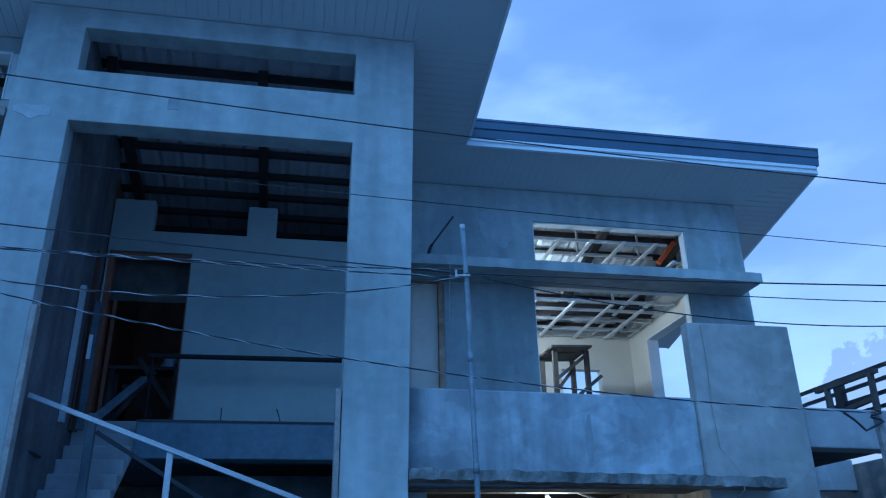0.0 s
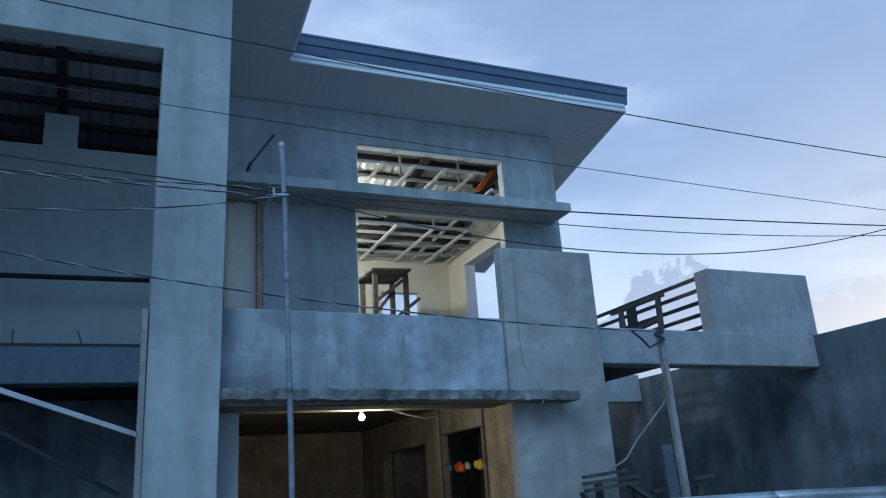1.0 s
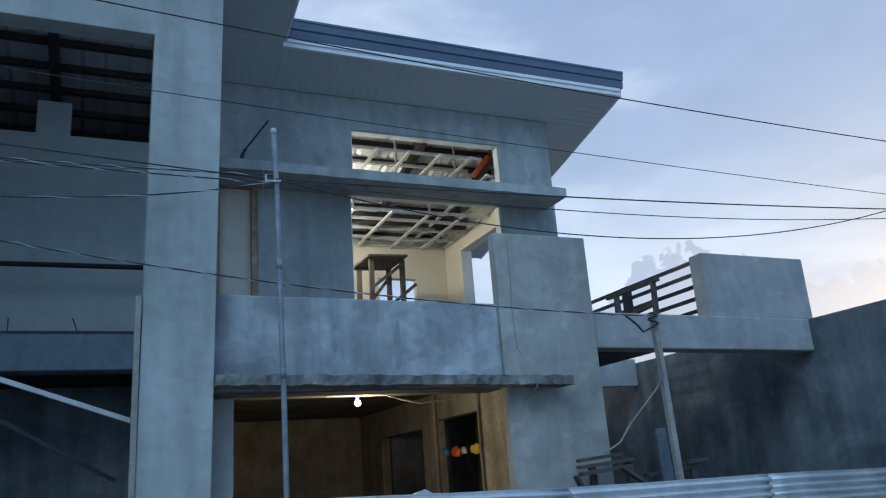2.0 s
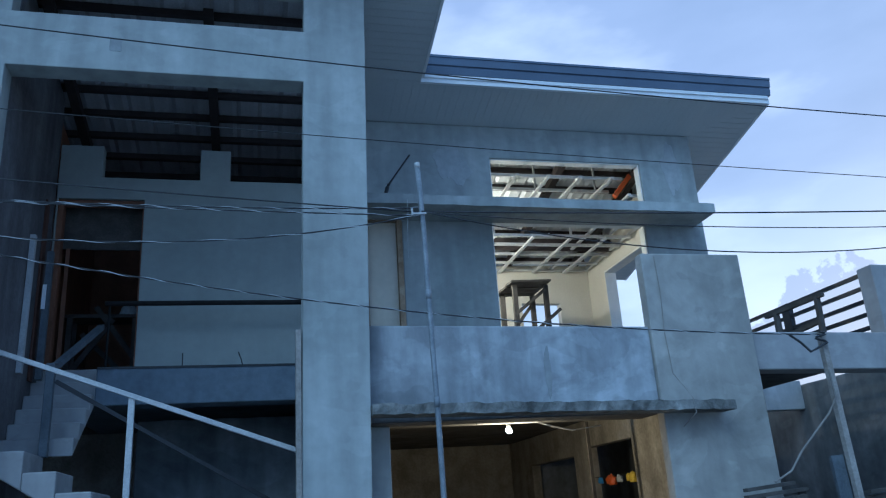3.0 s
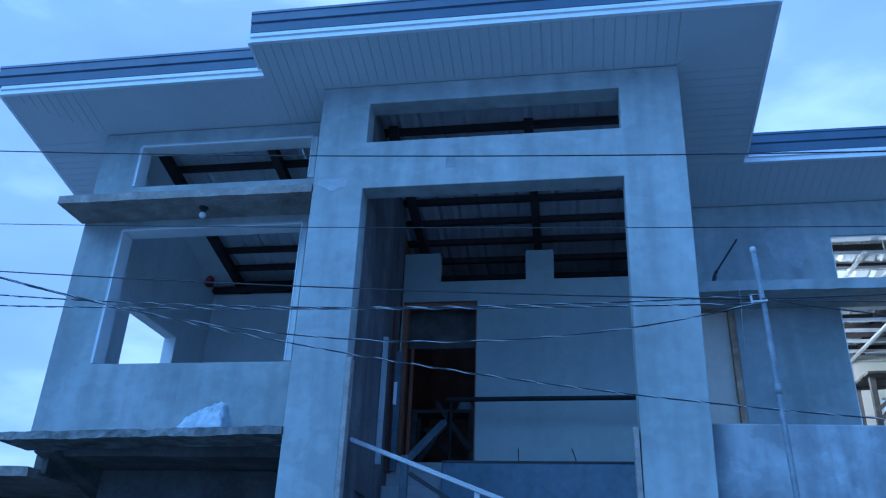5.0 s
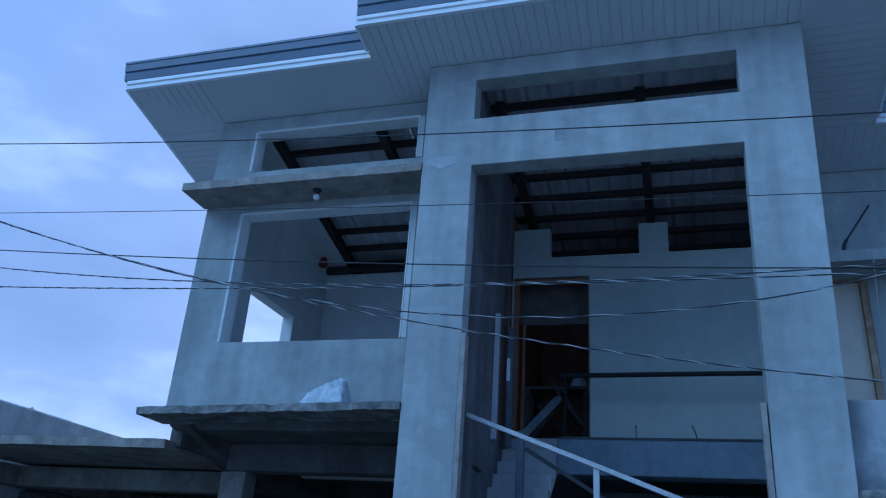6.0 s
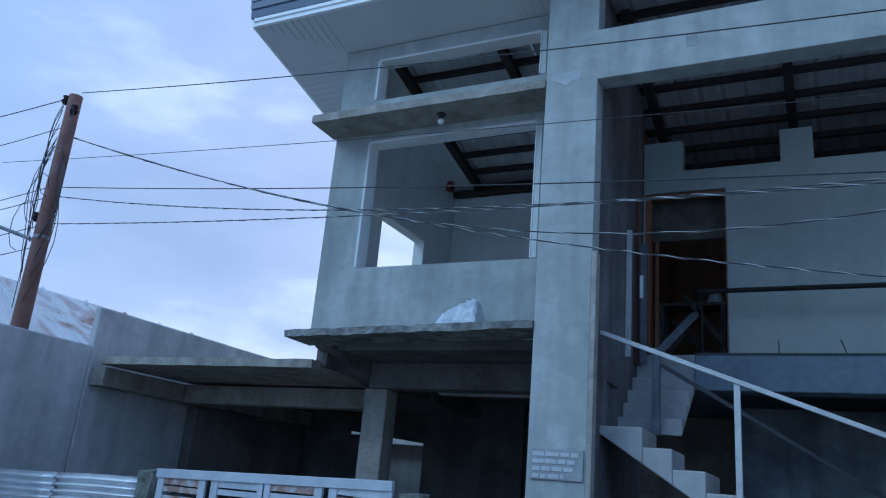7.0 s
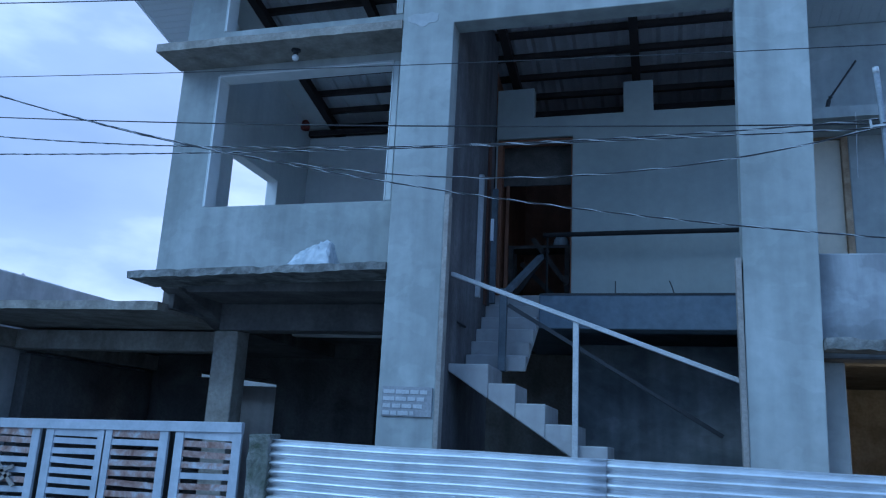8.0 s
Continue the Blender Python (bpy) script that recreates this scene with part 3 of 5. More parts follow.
# the carport's inner shade is put into this wall's dark colour
wall_y("wall_carport_west", 9.26, 11.99, 0.06, 2.455, -8.39, -8.20, [], SHADE_RAW, "inner side wall of the carport, coloured dark for shade")

# boundary walls
wall_y("wall_boundary_west", 2.8, 7.42, -0.02, 3.0, -8.51, -8.40, [], BLOCKWALL, "grey rendered boundary wall beside the carport", edge=0.02)
wall_y("wall_boundary_west_high", 7.422, 16.0, -0.02, 3.51, -8.50, -8.40, [], BLOCKWALL, "taller part of the grey rendered boundary wall", edge=0.02)
wall_y("wall_boundary_east", 2.0, 14.0, -0.02, 3.06, 8.20, 8.38, [], STAINED_SHADE, "grey rendered boundary wall of the side yard", edge=0.02)
bm = bmesh.new()
for v in box(bm, 5.112, 8.198, 7.20, 7.46, 2.72, 3.10):
    if v.co.x > 8:
        v.co.z -= 0.045
solid("beam_side_yard", bm, PLASTER_PIER, "plastered concrete beam across the side yard", "beam", "structure", edge=0.015)
bm = bmesh.new()
box(bm, 5.112, 6.80, 7.462, 10.6, 2.86, 3.06)
solid("slab_deck", bm, SHADE_RAW, "raw concrete deck slab beside the house", "deck", "structure")
bm = bmesh.new()
for v in box(bm, 6.73, 8.30, 7.22, 7.44, 3.055, 3.825):
    if v.co.x > 8 and v.co.z > 3.5:
        v.co.z -= 0.015
solid("parapet_side_yard", bm, PLASTER_PIER, "plain plastered parapet block on the side yard beam", "parapet", "structure", edge=0.015)
wall_x("wall_yard_back", 5.2, 8.198, -0.02, 3.12, 10.62, 10.77, [(5.2, 8.25, -0.1, 2.70)], BLOCKWALL, "rear beam of the side yard")
wall_x("wall_yard_end", 5.2, 8.198, -0.02, 2.9, 13.7, 13.85, [], SHADE_RAW, "dark end wall of the side yard")
wall_y("wall_house_east", 9.302, 13.69, 0.0, 2.85, 5.9, 6.0, [], STAINED_SHADE, "ground floor outer wall along the side yard")
wall_x("wall_side_room", 4.952, 5.9, 0.0, 2.85, 9.2, 9.3, [], STAINED_SHADE, "short outer wall of the dark side room")
wall_x("wall_side_room_back", 4.952, 5.898, 0.0, 2.85, 13.55, 13.65, [], STAINED_SHADE, "rear wall of the dark side room")

# ---- roof pieces ----
def slope_box(bm, x0, x1, y0, y1, d0, d1):
    """A box whose bottom and top follow the roof, d0..d1 above the soffit plane."""
    vs = box(bm, x0, x1, y0, y1, 0, 1)
    for v in vs:
        v.co.z = under(v.co.y) + (d1 if v.co.z > 0.5 else d0)


bm = bmesh.new()
STRIP, GAP, THICK = 0.10, 0.003, 0.006


def strip_y(x, ya, yb0, yb1):
    """One soffit board along y at x; its rear end may be cut at a slant."""
    x0, x1 = x + GAP / 2, x + STRIP - GAP / 2
    quad = [(x0, ya), (x1, ya), (x1, yb1), (x0, yb0)]
    lo = [bm.verts.new((px, py, under(py))) for px, py in quad]
    hi = [bm.verts.new((px, py, under(py) + THICK)) for px, py in quad]
    bm.faces.new(lo)
    for k in range(4):
        bm.faces.new((lo[k], lo[(k + 1) % 4], hi[(k + 1) % 4], hi[k]))


def strip_x(y, xa0, xa1, xb):
    """One soffit board along x at y."""
    y0, y1 = y + GAP / 2, y + STRIP - GAP / 2
    quad = [(xa0, y0), (xa1, y1), (xb, y1), (xb, y0)]
    lo = [bm.verts.new((px, py, under(py))) for px, py in quad]
    hi = [bm.verts.new((px, py, under(py) + THICK)) for px, py in quad]
    bm.faces.new(lo)
    for k in range(4):
        bm.faces.new((lo[k], lo[(k + 1) % 4], hi[(k + 1) % 4], hi[k]))


def boards(a, b):
    n = int(round((b - a) / STRIP))
    return [a + (b - a) * i / n for i in range(n)]


for x in boards(WL, X_CL):
    strip_y(x, Y_L, 7.45, 7.45)
for x in boards(X_CL, -2.32):
    strip_y(x, Y_C, 7.45, 7.45)
for x in boards(-2.32, 1.33):
    strip_y(x, Y_C, 7.0, 7.0)
for x in boards(1.33, X_CR):          # mitred corner of the middle roof
    f0, f1 = (X_CR - x) / (X_CR - 1.33), (X_CR - x - STRIP) / (X_CR - 1.33)
    strip_y(x, Y_C, Y_C + 0.65 * f0, Y_C + 0.65 * max(f1, 0))
for y in boards(Y_C, 7.0):
    f0, f1 = (y - Y_C) / 0.65, min((y + STRIP - Y_C) / 0.65, 1)
    strip_x(y, X_CR - (X_CR - 1.33) * f0, X_CR - (X_CR - 1.33) * f1, X_CR)
for y in boards(7.0, Y_R):
    strip_x(y, 1.33, 1.33, X_CR)
for x in boards(1.33, WR):
    strip_y(x, Y_R, 9.15, 9.15)
for x in boards(WR, X_R):
    f0, f1 = (X_R - x) / (X_R - WR), max((X_R - x - STRIP) / (X_R - WR), 0)
    strip_y(x, Y_R, Y_R + 0.73 * f0, Y_R + 0.73 * f1)
for y in boards(Y_R, 9.15):
    f0, f1 = (y - Y_R) / 0.73, min((y + STRIP - Y_R) / 0.73, 1)
    strip_x(y, X_R - (X_R - WR) * f0, X_R - (X_R - WR) * f1, X_R)
for y in boards(9.15, BACK):
    strip_x(y, WR, WR, X_R)
for y in boards(Y_L, 7.45):           # mitred corner of the left roof
    f0, f1 = (y - Y_L) / 0.68, min((y + STRIP - Y_L) / 0.68, 1)
    strip_x(y, X_L + (WL - X_L) * f0, X_L + (WL - X_L) * f1, X_L)
for x in boards(X_L, WL):
    f0, f1 = (x - X_L) / (WL - X_L), min((x + STRIP - X_L) / (WL - X_L), 1)
    strip_y(x, Y_L, Y_L + 0.68 * f0, Y_L + 0.68 * f1)
for y in boards(7.45, BACK):
    strip_x(y, WL, WL, X_L)
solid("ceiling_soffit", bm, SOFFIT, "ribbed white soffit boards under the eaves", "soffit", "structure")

# backing over the soffit joints, then the roof sheet with ribs along the slope
bm = bmesh.new()
slope_box(bm, X_L, WL, Y_L, BACK, 0.009, 0.03)
slope_box(bm, WL, X_CL, Y_L, 7.5, 0.009, 0.03)
slope_box(bm, X_CL, 1.33, Y_C, 7.04, 0.009, 0.03)
slope_box(bm, X_CL, -2.32, 7.04, 7.5, 0.009, 0.03)
slope_box(bm, 1.33, X_CR, Y_C, Y_R, 0.009, 0.03)
slope_box(bm, 1.33, WR, Y_R, 9.18, 0.009, 0.03)
slope_box(bm, WR, X_R, Y_R, BACK, 0.009, 0.03)
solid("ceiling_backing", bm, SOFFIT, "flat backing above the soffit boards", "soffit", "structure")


def roof_sheet(x0, x1, y0):
    bm = bmesh.new()
    n = int((x1 - x0) / 0.05)
    prev = None
    for i in range(n + 1):
        x = x0 + (x1 - x0) * i / n
        rib = 0.032 if i % 5 == 0 else (0.006 if i % 5 in (2, 3) else 0.0)
        cur = [bm.verts.new((x, y, under(y) + 0.135 + rib)) for y in (y0, BACK)]
        if prev:
            bm.faces.new((prev[0], cur[0], cur[1], prev[1]))
        prev = cur
    return bm


roof = thing("roof", (0, 11, 6.2), "single-pitch metal roof on red oxide steel purlins", "roof", "structure")
for x0, x1, y0 in ((X_L, X_CL + 0.03, Y_L), (X_CL, X_CR + 0.03, Y_C), (X_CR, X_R, Y_R)):
    bm = roof_sheet(x0, x1, y0)
    if y0 == Y_C:
        bmesh.ops.translate(bm, verts=bm.verts, vec=(0, 0, 0.008))
    ob = part("roof_sheet", bm, SHEET_DARKER if y0 == Y_C else SHEET, roof, "darker ribbed roof sheet" if y0 == Y_C else "ribbed galvanised roof sheet")
    ob.modifiers.new("thickness", "SOLIDIFY").thickness = 0.004
for i in range(13):                   # purlins along x
    y = 7.76 + 0.40 * i if i < 12 else 12.6
    bm = bmesh.new()
    slope_box(bm, -4.66, WR - 0.18 if y > 9.3 else 1.32, y, y + 0.05, 0.06, 0.13)
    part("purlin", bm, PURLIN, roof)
for x in (-4.545, -3.18, -1.70, -0.18, 1.25, 2.9, 4.5, 5.7):   # rafters along the slope
    bm = bmesh.new()
    slope_box(bm, x - 0.05, x + 0.05, 7.64 if x < 1.4 else 9.32, BACK - 0.3, -0.05, 0.058)
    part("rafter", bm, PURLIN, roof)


bm = bmesh.new()
slope_box(bm, WL + 0.175, -4.60, 7.66, 10.38, -0.052, -0.006)
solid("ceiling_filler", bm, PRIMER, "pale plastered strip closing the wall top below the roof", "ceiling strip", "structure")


def eave(x0, x1, y, name):
    """White trim below, blue box gutter above, along a front roof edge."""
    z = under(y)
    g = thing(name, ((x0 + x1) / 2, y, z), "blue metal gutter over a white ribbed fascia trim", "gutter", "structure")

    def run(profile, nm, mat, lab):
        bm = bmesh.new()
        over = 0.045 if nm == "gutter_trough" else 0.0
        ends = [[bm.verts.new((x, y + py, z + pz)) for py, pz in profile] for x in (x0 - over * (x0 == X_L), x1 + over * (x1 == X_R))]
        k = len(profile)
        for i in range(k):
            bm.faces.new((ends[0][i], ends[0][(i + 1) % k], ends[1][(i + 1) % k], ends[1][i]))
        bm.faces.new(ends[0])
        bm.faces.new(ends[1][::-1])
        part(nm, bm, mat, g, lab)

    run([(0.03, -0.012), (-0.012, -0.012), (-0.012, 0.04), (-0.03, 0.048), (-0.03, 0.092), (0.03, 0.092)], "fascia_trim", TRIM, "white ribbed trim")
    run([(0.03, 0.096), (-0.035, 0.096), (-0.05, 0.18), (-0.045, 0.20), (-0.065, 0.208), (-0.075, 0.30), (-0.085, 0.302), (-0.085, 0.33), (0.03, 0.33)], "gutter_trough", GUTTER, "blue painted gutter")
    return g


eave(X_L, X_CL, Y_L, "gutter_left")
eave(X_CL, X_CR, Y_C, "gutter_middle")
eave(X_CR, X_R, Y_R, "gutter_right")
bm = bmesh.new()
for x0, x1, ya, yb in ((X_L - 0.03, X_L, Y_L, BACK), (X_CL - 0.03, X_CL - 0.002, Y_C, Y_L - 0.09), (X_CR + 0.002, X_CR + 0.03, Y_C, Y_R - 0.09), (X_R, X_R + 0.03, Y_R, BACK)):
    slope_box(bm, x0, x1, ya, yb, -0.01, 0.27)
solid("trim_barge", bm, TRIM, "white sloping barge boards at the roof ends", "barge board", "structure")

# ---- window reveals ----
def reveal(name, x0, x1, z0, z1, y0, y1, w, mat=PRIMER, lip=0.0):
    f = thing(name, ((x0 + x1) / 2, y0, z0), "pale skim-coated surround of an unglazed window", "window surround", "structure")
    for a in ((x0, x0 + w, z0, z1), (x1 - w, x1, z0, z1), (x0 + w, x1 - w, z1 - w, z1)):
        bm = bmesh.new()
        box(bm, a[0], a[1], y0, y1, a[2], a[3])
        part("surround", bm, mat, f, edge=0.004)
    if lip:
        for a in ((x1 + 0.003, x1 + lip, z0, z1), (x0 - 0.02, x0 - 0.003, z0, z1), (x0, x1, z1 + 0.003, z1 + 0.018)):
            bm = bmesh.new()
            box(bm, a[0], a[1], y0 + 0.004, y0 + 0.0115, a[2], a[3])
            part("lip", bm, SURROUND, f, edge=0.002)


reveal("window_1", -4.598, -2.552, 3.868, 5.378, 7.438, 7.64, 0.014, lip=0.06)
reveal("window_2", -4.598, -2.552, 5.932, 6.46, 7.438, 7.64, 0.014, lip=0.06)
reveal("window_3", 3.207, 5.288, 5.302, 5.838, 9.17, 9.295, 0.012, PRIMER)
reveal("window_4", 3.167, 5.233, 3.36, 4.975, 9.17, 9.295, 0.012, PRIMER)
bm = bmesh.new()
box(bm, 5.912, 6.10, 11.872, 11.898, 3.36, 5.168)
box(bm, 5.912, 6.10, 9.76, 11.898, 5.17, 5.196)
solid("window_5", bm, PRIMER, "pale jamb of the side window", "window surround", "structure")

# ---- staircase ----
stairs = thing("staircase", (-0.6, 7.8, 0.06), "bare grey concrete staircase turning up to the entrance", "staircase")


def soffit_low(x):
    return 2.18 - 0.633 * (x + 1.78)


def prism_xz(bm, pts, y0, y1):
    a = [bm.verts.new((x, y0, z)) for x, z in pts]
    c = [bm.verts.new((x, y1, z)) for x, z in pts]
    bm.faces.new(a)
    bm.faces.new(c[::-1])
    for i in range(len(pts)):
        j = (i + 1) % len(pts)
        bm.faces.new((a[i], c[i], c[j], a[j]))


def prism_yz(bm, pts, x0, x1):
    a = [bm.verts.new((x0, y, z)) for y, z in pts]
    c = [bm.verts.new((x1, y, z)) for y, z in pts]
    bm.faces.new(a)
    bm.faces.new(c[::-1])
    for i in range(len(pts)):
        j = (i + 1) % len(pts)
        bm.faces.new((a[i], c[i], c[j], a[j]))


edges_x = [-1.80, -1.42] + [-1.17 + 0.267 * i for i in range(7)]
for i, (x0, x1) in enumerate(zip(edges_x, edges_x[1:])):
    top = 2.26 - 0.168 * i
    bm = bmesh.new()
    prism_xz(bm, [(x0, max(soffit_low(x0), 0.1)), (x1, max(soffit_low(x1), 0.1)), (x1, top), (x0, top)], 7.37, 7.998 if i < 2 else 8.25)
    part("landing" if i == 0 else "step", bm, PLASTER_PIER, stairs, edge=0.012)
bm = bmesh.new()
box(bm, edges_x[-1] + 0.002, 0.98, 7.38, 8.25, 0.06, 2.26 - 0.168 * 8)
part("lower_landing", bm, RAW, stairs, edge=0.012)


def soffit_up(y):
    return 2.12 + 0.68 * (y - 7.8)


for k in range(6):
    y0, y1 = 8.0 + 0.2 * k, 8.0 + 0.2 * (k + 1) - 0.001
    if k == 5:
        y1 = 9.048
    bm = bmesh.new()
    prism_yz(bm, [(y0, soffit_up(y0)), (y1, soffit_up(y1)), (y1, 2.26 + 0.157 * (k + 1)), (y0, 2.26 + 0.157 * (k + 1))], -1.794, -1.192)
    part("step", bm, PLASTER_PIER, stairs, edge=0.012)

rail = thing("handrail", (-0.63, 7.34, 1.6), "pale painted steel handrail along the stairs", "handrail")
bm = bmesh.new()
beam(bm, (-1.795, 7.33, 3.085), (0.715, 7.33, 2.155), 0.045, 0.04)
part("rail", bm, RAILPAINT, rail, edge=0.004)
bm = bmesh.new()
box(bm, -0.667, -0.617, 7.325, 7.365, 1.45, 2.65)
part("post", bm, RAILPAINT, rail, edge=0.004)
rail2 = thing("handrail", (-1.42, 8.2, 2.1), "dark weathered steel handrail on the inner side of the stairs", "handrail")
bm = bmesh.new()
box(bm, -1.45, -1.38, 7.90, 7.97, 2.25, 3.06)
part("newel_post", bm, POSTBLUE, rail2, edge=0.006)
bm = bmesh.new()
beam(bm, (-1.37, 7.94, 2.90), (0.6, 8.15, 1.73), 0.036, 0.036)
part("rail", bm, DARKPIPE, rail2)
bm = bmesh.new()
beam(bm, (-1.42, 8.02, 3.03), (-1.20, 8.9, 3.62), 0.06, 0.05)
part("rail", bm, POSTBLUE, rail2)
for x, y, z0, z1, w, mat, lab in ((-1.765, 8.28, 3.04, 4.385, 0.05, RAILPAINT, "pale steel stud standing on the stairs"), (-1.70, 8.7, 3.05, 4.36, 0.06, POSTBLUE, "grey weathered post beside the doorway")):
    bm = bmesh.new()
    box(bm, x - w / 2, x + w / 2, y - 0.03, y + 0.03, z0, z1)
    solid("stud_post", bm, mat, lab, "post", base=(x, y, z0), edge=0.004)

bm = bmesh.new()
box(bm, -1.793, -1.77, 8.66, 8.77, 3.04, 4.92)
solid("stained_board", bm, WOOD_RED, "red-brown stained board leaning on the stair wall", "board", base=(-1.78, 8.71, 3.04), edge=0.004)
bm = bmesh.new()
box(bm, -1.735, -1.70, 8.655, 8.667, 3.75, 4.00)
solid("paper_strip", bm, TRIM, "narrow white paper strip stuck to a weathered post", "paper", base=(-1.717, 8.66, 3.75))

# formwork boards left on the columns, dark pipe and rebar stubs
for x, z1 in ((-1.776, 3.75), (0.690, 3.12)):
    bm = bmesh.new()
    box(bm, x - 0.022, x + 0.022, 6.985, 7.10, 0.02, z1)
    solid("formwork_board", bm, OLDWOOD, "rough grey formwork board still tied to the column", "board", group="formwork boards", base=(x, 7.04, 0.02), edge=0.004)
bm = bmesh.new()
tube(bm, [(-1.16, 8.78, 3.832), (0.0, 8.78, 3.84), (1.30, 8.78, 3.845)], 0.026, 10)
tube(bm, [(-1.12, 8.80, 3.13), (-1.12, 8.80, 3.83)], 0.012, 8)
tube(bm, [(1.28, 8.80, 3.13), (1.28, 8.80, 3.84)], 0.02, 8)
solid("barrier_pipe", bm, BLACK, "dark steel pipe laid across the entrance opening", "pipe", base=(0, 8.78, 3.84))
for x, h, lean in ((-0.387, 0.15, 0.0), (0.216, 0.15, -0.05)):
    bm = bmesh.new()
    tube(bm, [(x, 8.80, 3.16), (x + lean * 0.4, 8.80, 3.16 + h * 0.5), (x + lean, 8.79, 3.16 + h)], 0.006, 6)
    solid("rebar_stub", bm, DARKPIPE, "rusty rebar stub standing up from the slab edge", "rebar", group="rebar stubs", base=(x, 8.8, 3.168))
bm = bmesh.new()
tube(bm, [(-1.84, 7.50, 2.69), (-1.80, 7.62, 2.68), (-1.76, 7.80, 2.66)], 0.014, 6)
solid("wall_bracket", bm, DARKPIPE, "short dark steel bracket on the stair wall", "bracket", base=(-1.84, 7.5, 2.69))

# marker plate on the column, its lettering as plain bars
plate = thing("marker_plate", (-2.055, 6.99, 1.755), "dark grey engraved marker plate fixed to the column", "plaque")
bm = bmesh.new()
box(bm, -2.275, -1.82, 6.982, 6.999, 1.755, 2.01)
backing = part("backing", bm, SIGN, plate, edge=0.004)
for z, x1 in ((1.965, -1.865), (1.905, -1.89), (1.845, -1.905), (1.785, -1.98)):
    x = -2.262
    while x < x1 - 0.03:
        w = random.uniform(0.05, 0.12)
        bm = bmesh.new()
        box(bm, x, min(x + w, x1), 6.977, 6.9815, z - 0.017, z + 0.017)
        part("text_bar", bm, LETTER, backing)
        x += w + 0.014

# ---- doorway of the entrance and what stands behind it ----
door = thing("door_1", (-1.32, 9.1, 3.2), "dark stained wooden frame of a doorway without its leaf", "door frame", "structure")
for a in ((-1.77, -1.71, 3.2, 5.09), (-0.90, -0.882, 3.2, 5.09), (-1.71, -0.90, 5.04, 5.09)):
    bm = bmesh.new()
    box(bm, a[0], a[1], 9.07, 9.19, a[2], a[3])
    part("jamb", bm, DARKWOOD, door, edge=0.004)
bm = bmesh.new()
box(bm, -1.95, -0.7, 9.32, 9.35, 4.60, 5.35)
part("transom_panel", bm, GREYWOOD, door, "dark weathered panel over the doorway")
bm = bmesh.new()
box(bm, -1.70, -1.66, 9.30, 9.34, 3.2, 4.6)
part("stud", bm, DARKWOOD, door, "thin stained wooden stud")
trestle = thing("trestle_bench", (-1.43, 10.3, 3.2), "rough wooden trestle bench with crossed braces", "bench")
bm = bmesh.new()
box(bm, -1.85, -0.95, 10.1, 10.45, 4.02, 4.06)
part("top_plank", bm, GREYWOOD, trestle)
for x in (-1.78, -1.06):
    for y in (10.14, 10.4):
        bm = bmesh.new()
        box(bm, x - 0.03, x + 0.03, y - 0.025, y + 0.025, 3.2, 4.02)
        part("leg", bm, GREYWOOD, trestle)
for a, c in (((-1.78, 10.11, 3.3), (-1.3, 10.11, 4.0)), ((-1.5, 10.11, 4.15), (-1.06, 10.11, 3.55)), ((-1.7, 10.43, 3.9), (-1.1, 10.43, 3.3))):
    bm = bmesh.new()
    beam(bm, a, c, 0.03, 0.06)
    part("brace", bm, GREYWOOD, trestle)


def lump(name, centre, size, mat, label, category, seed=0, folds=0.25, parent=None):
    """A soft crumpled bag or cloth."""
    bm = bmesh.new()
    bmesh.ops.create_icosphere(bm, subdivisions=3, radius=1.0)
    for v in bm.verts:
        d = noise.noise(v.co * 1.7 + Vector((seed, 0, 0))) * folds + noise.noise(v.co * 4.5 + Vector((0, seed, 0))) * folds * 0.5
        v.co *= 1 + d
        v.co.z = max(v.co.z, -0.55)
        v.co = Vector(centre) + Vector((v.co.x * size[0], v.co.y * size[1], v.co.z * size[2]))
    if parent:
        return part(name, bm, mat, parent, smooth=True)
    return solid(name, bm, mat, label, category, base=(centre[0], centre[1], centre[2] - 0.55 * size[2]), smooth=True)


lump("plastic_bag", (-1.16, 10.25, 4.11), (0.11, 0.1, 0.1), SACK, "crumpled pale plastic bag on the trestle bench", "bag", 3)

# ---- left wing details ----
def sack():
    bm = bmesh.new()
    bmesh.ops.create_grid(bm, x_segments=28, y_segments=18, size=1.0)
    for v in bm.verts:
        u, w = v.co.x, v.co.y
        rise = (u + 1) / 1.7 if u < 0.7 else (1 - u) / 0.3
        ridge = max(0.0, min(1.0, 1.25 * rise)) ** 0.6 * max(0.0, 1 - w * w) ** 0.5
        fold = 0.05 * noise.noise(Vector((u * 3, w * 3, 2.0))) + 0.035 * noise.noise(Vector((u * 6, w * 5, 5.0)))
        v.co = Vector((-3.13 + 0.225 * u + 0.02 * fold, 7.17 + 0.15 * w, 3.116 + max(0.25 * ridge + fold * min(1, ridge * 4), 0.004)))
    ob = solid("cement_sack", bm, SACK, "crumpled white woven sack lying on the ledge", "sack", base=(-3.13, 7.2, 3.112))
    ob.modifiers.new("thickness", "SOLIDIFY").thickness = 0.006
    return ob


sack()
for i in range(7):
    x = random.uniform(-2.95, -2.40)
    r = random.uniform(0.008, 0.02)
    bm = bmesh.new()
    bmesh.ops.create_icosphere(bm, subdivisions=1, radius=r)
    for v in bm.verts:
        v.co = v.co * random.uniform(0.7, 1.2) + Vector((x, random.uniform(7.02, 7.12), 3.124 + r * 0.6))
    solid("mortar_crumb", bm, SKIM, "small pale crumb of dried mortar on the ledge", "mortar", group="mortar crumbs", base=(x, 7.07, 3.122))


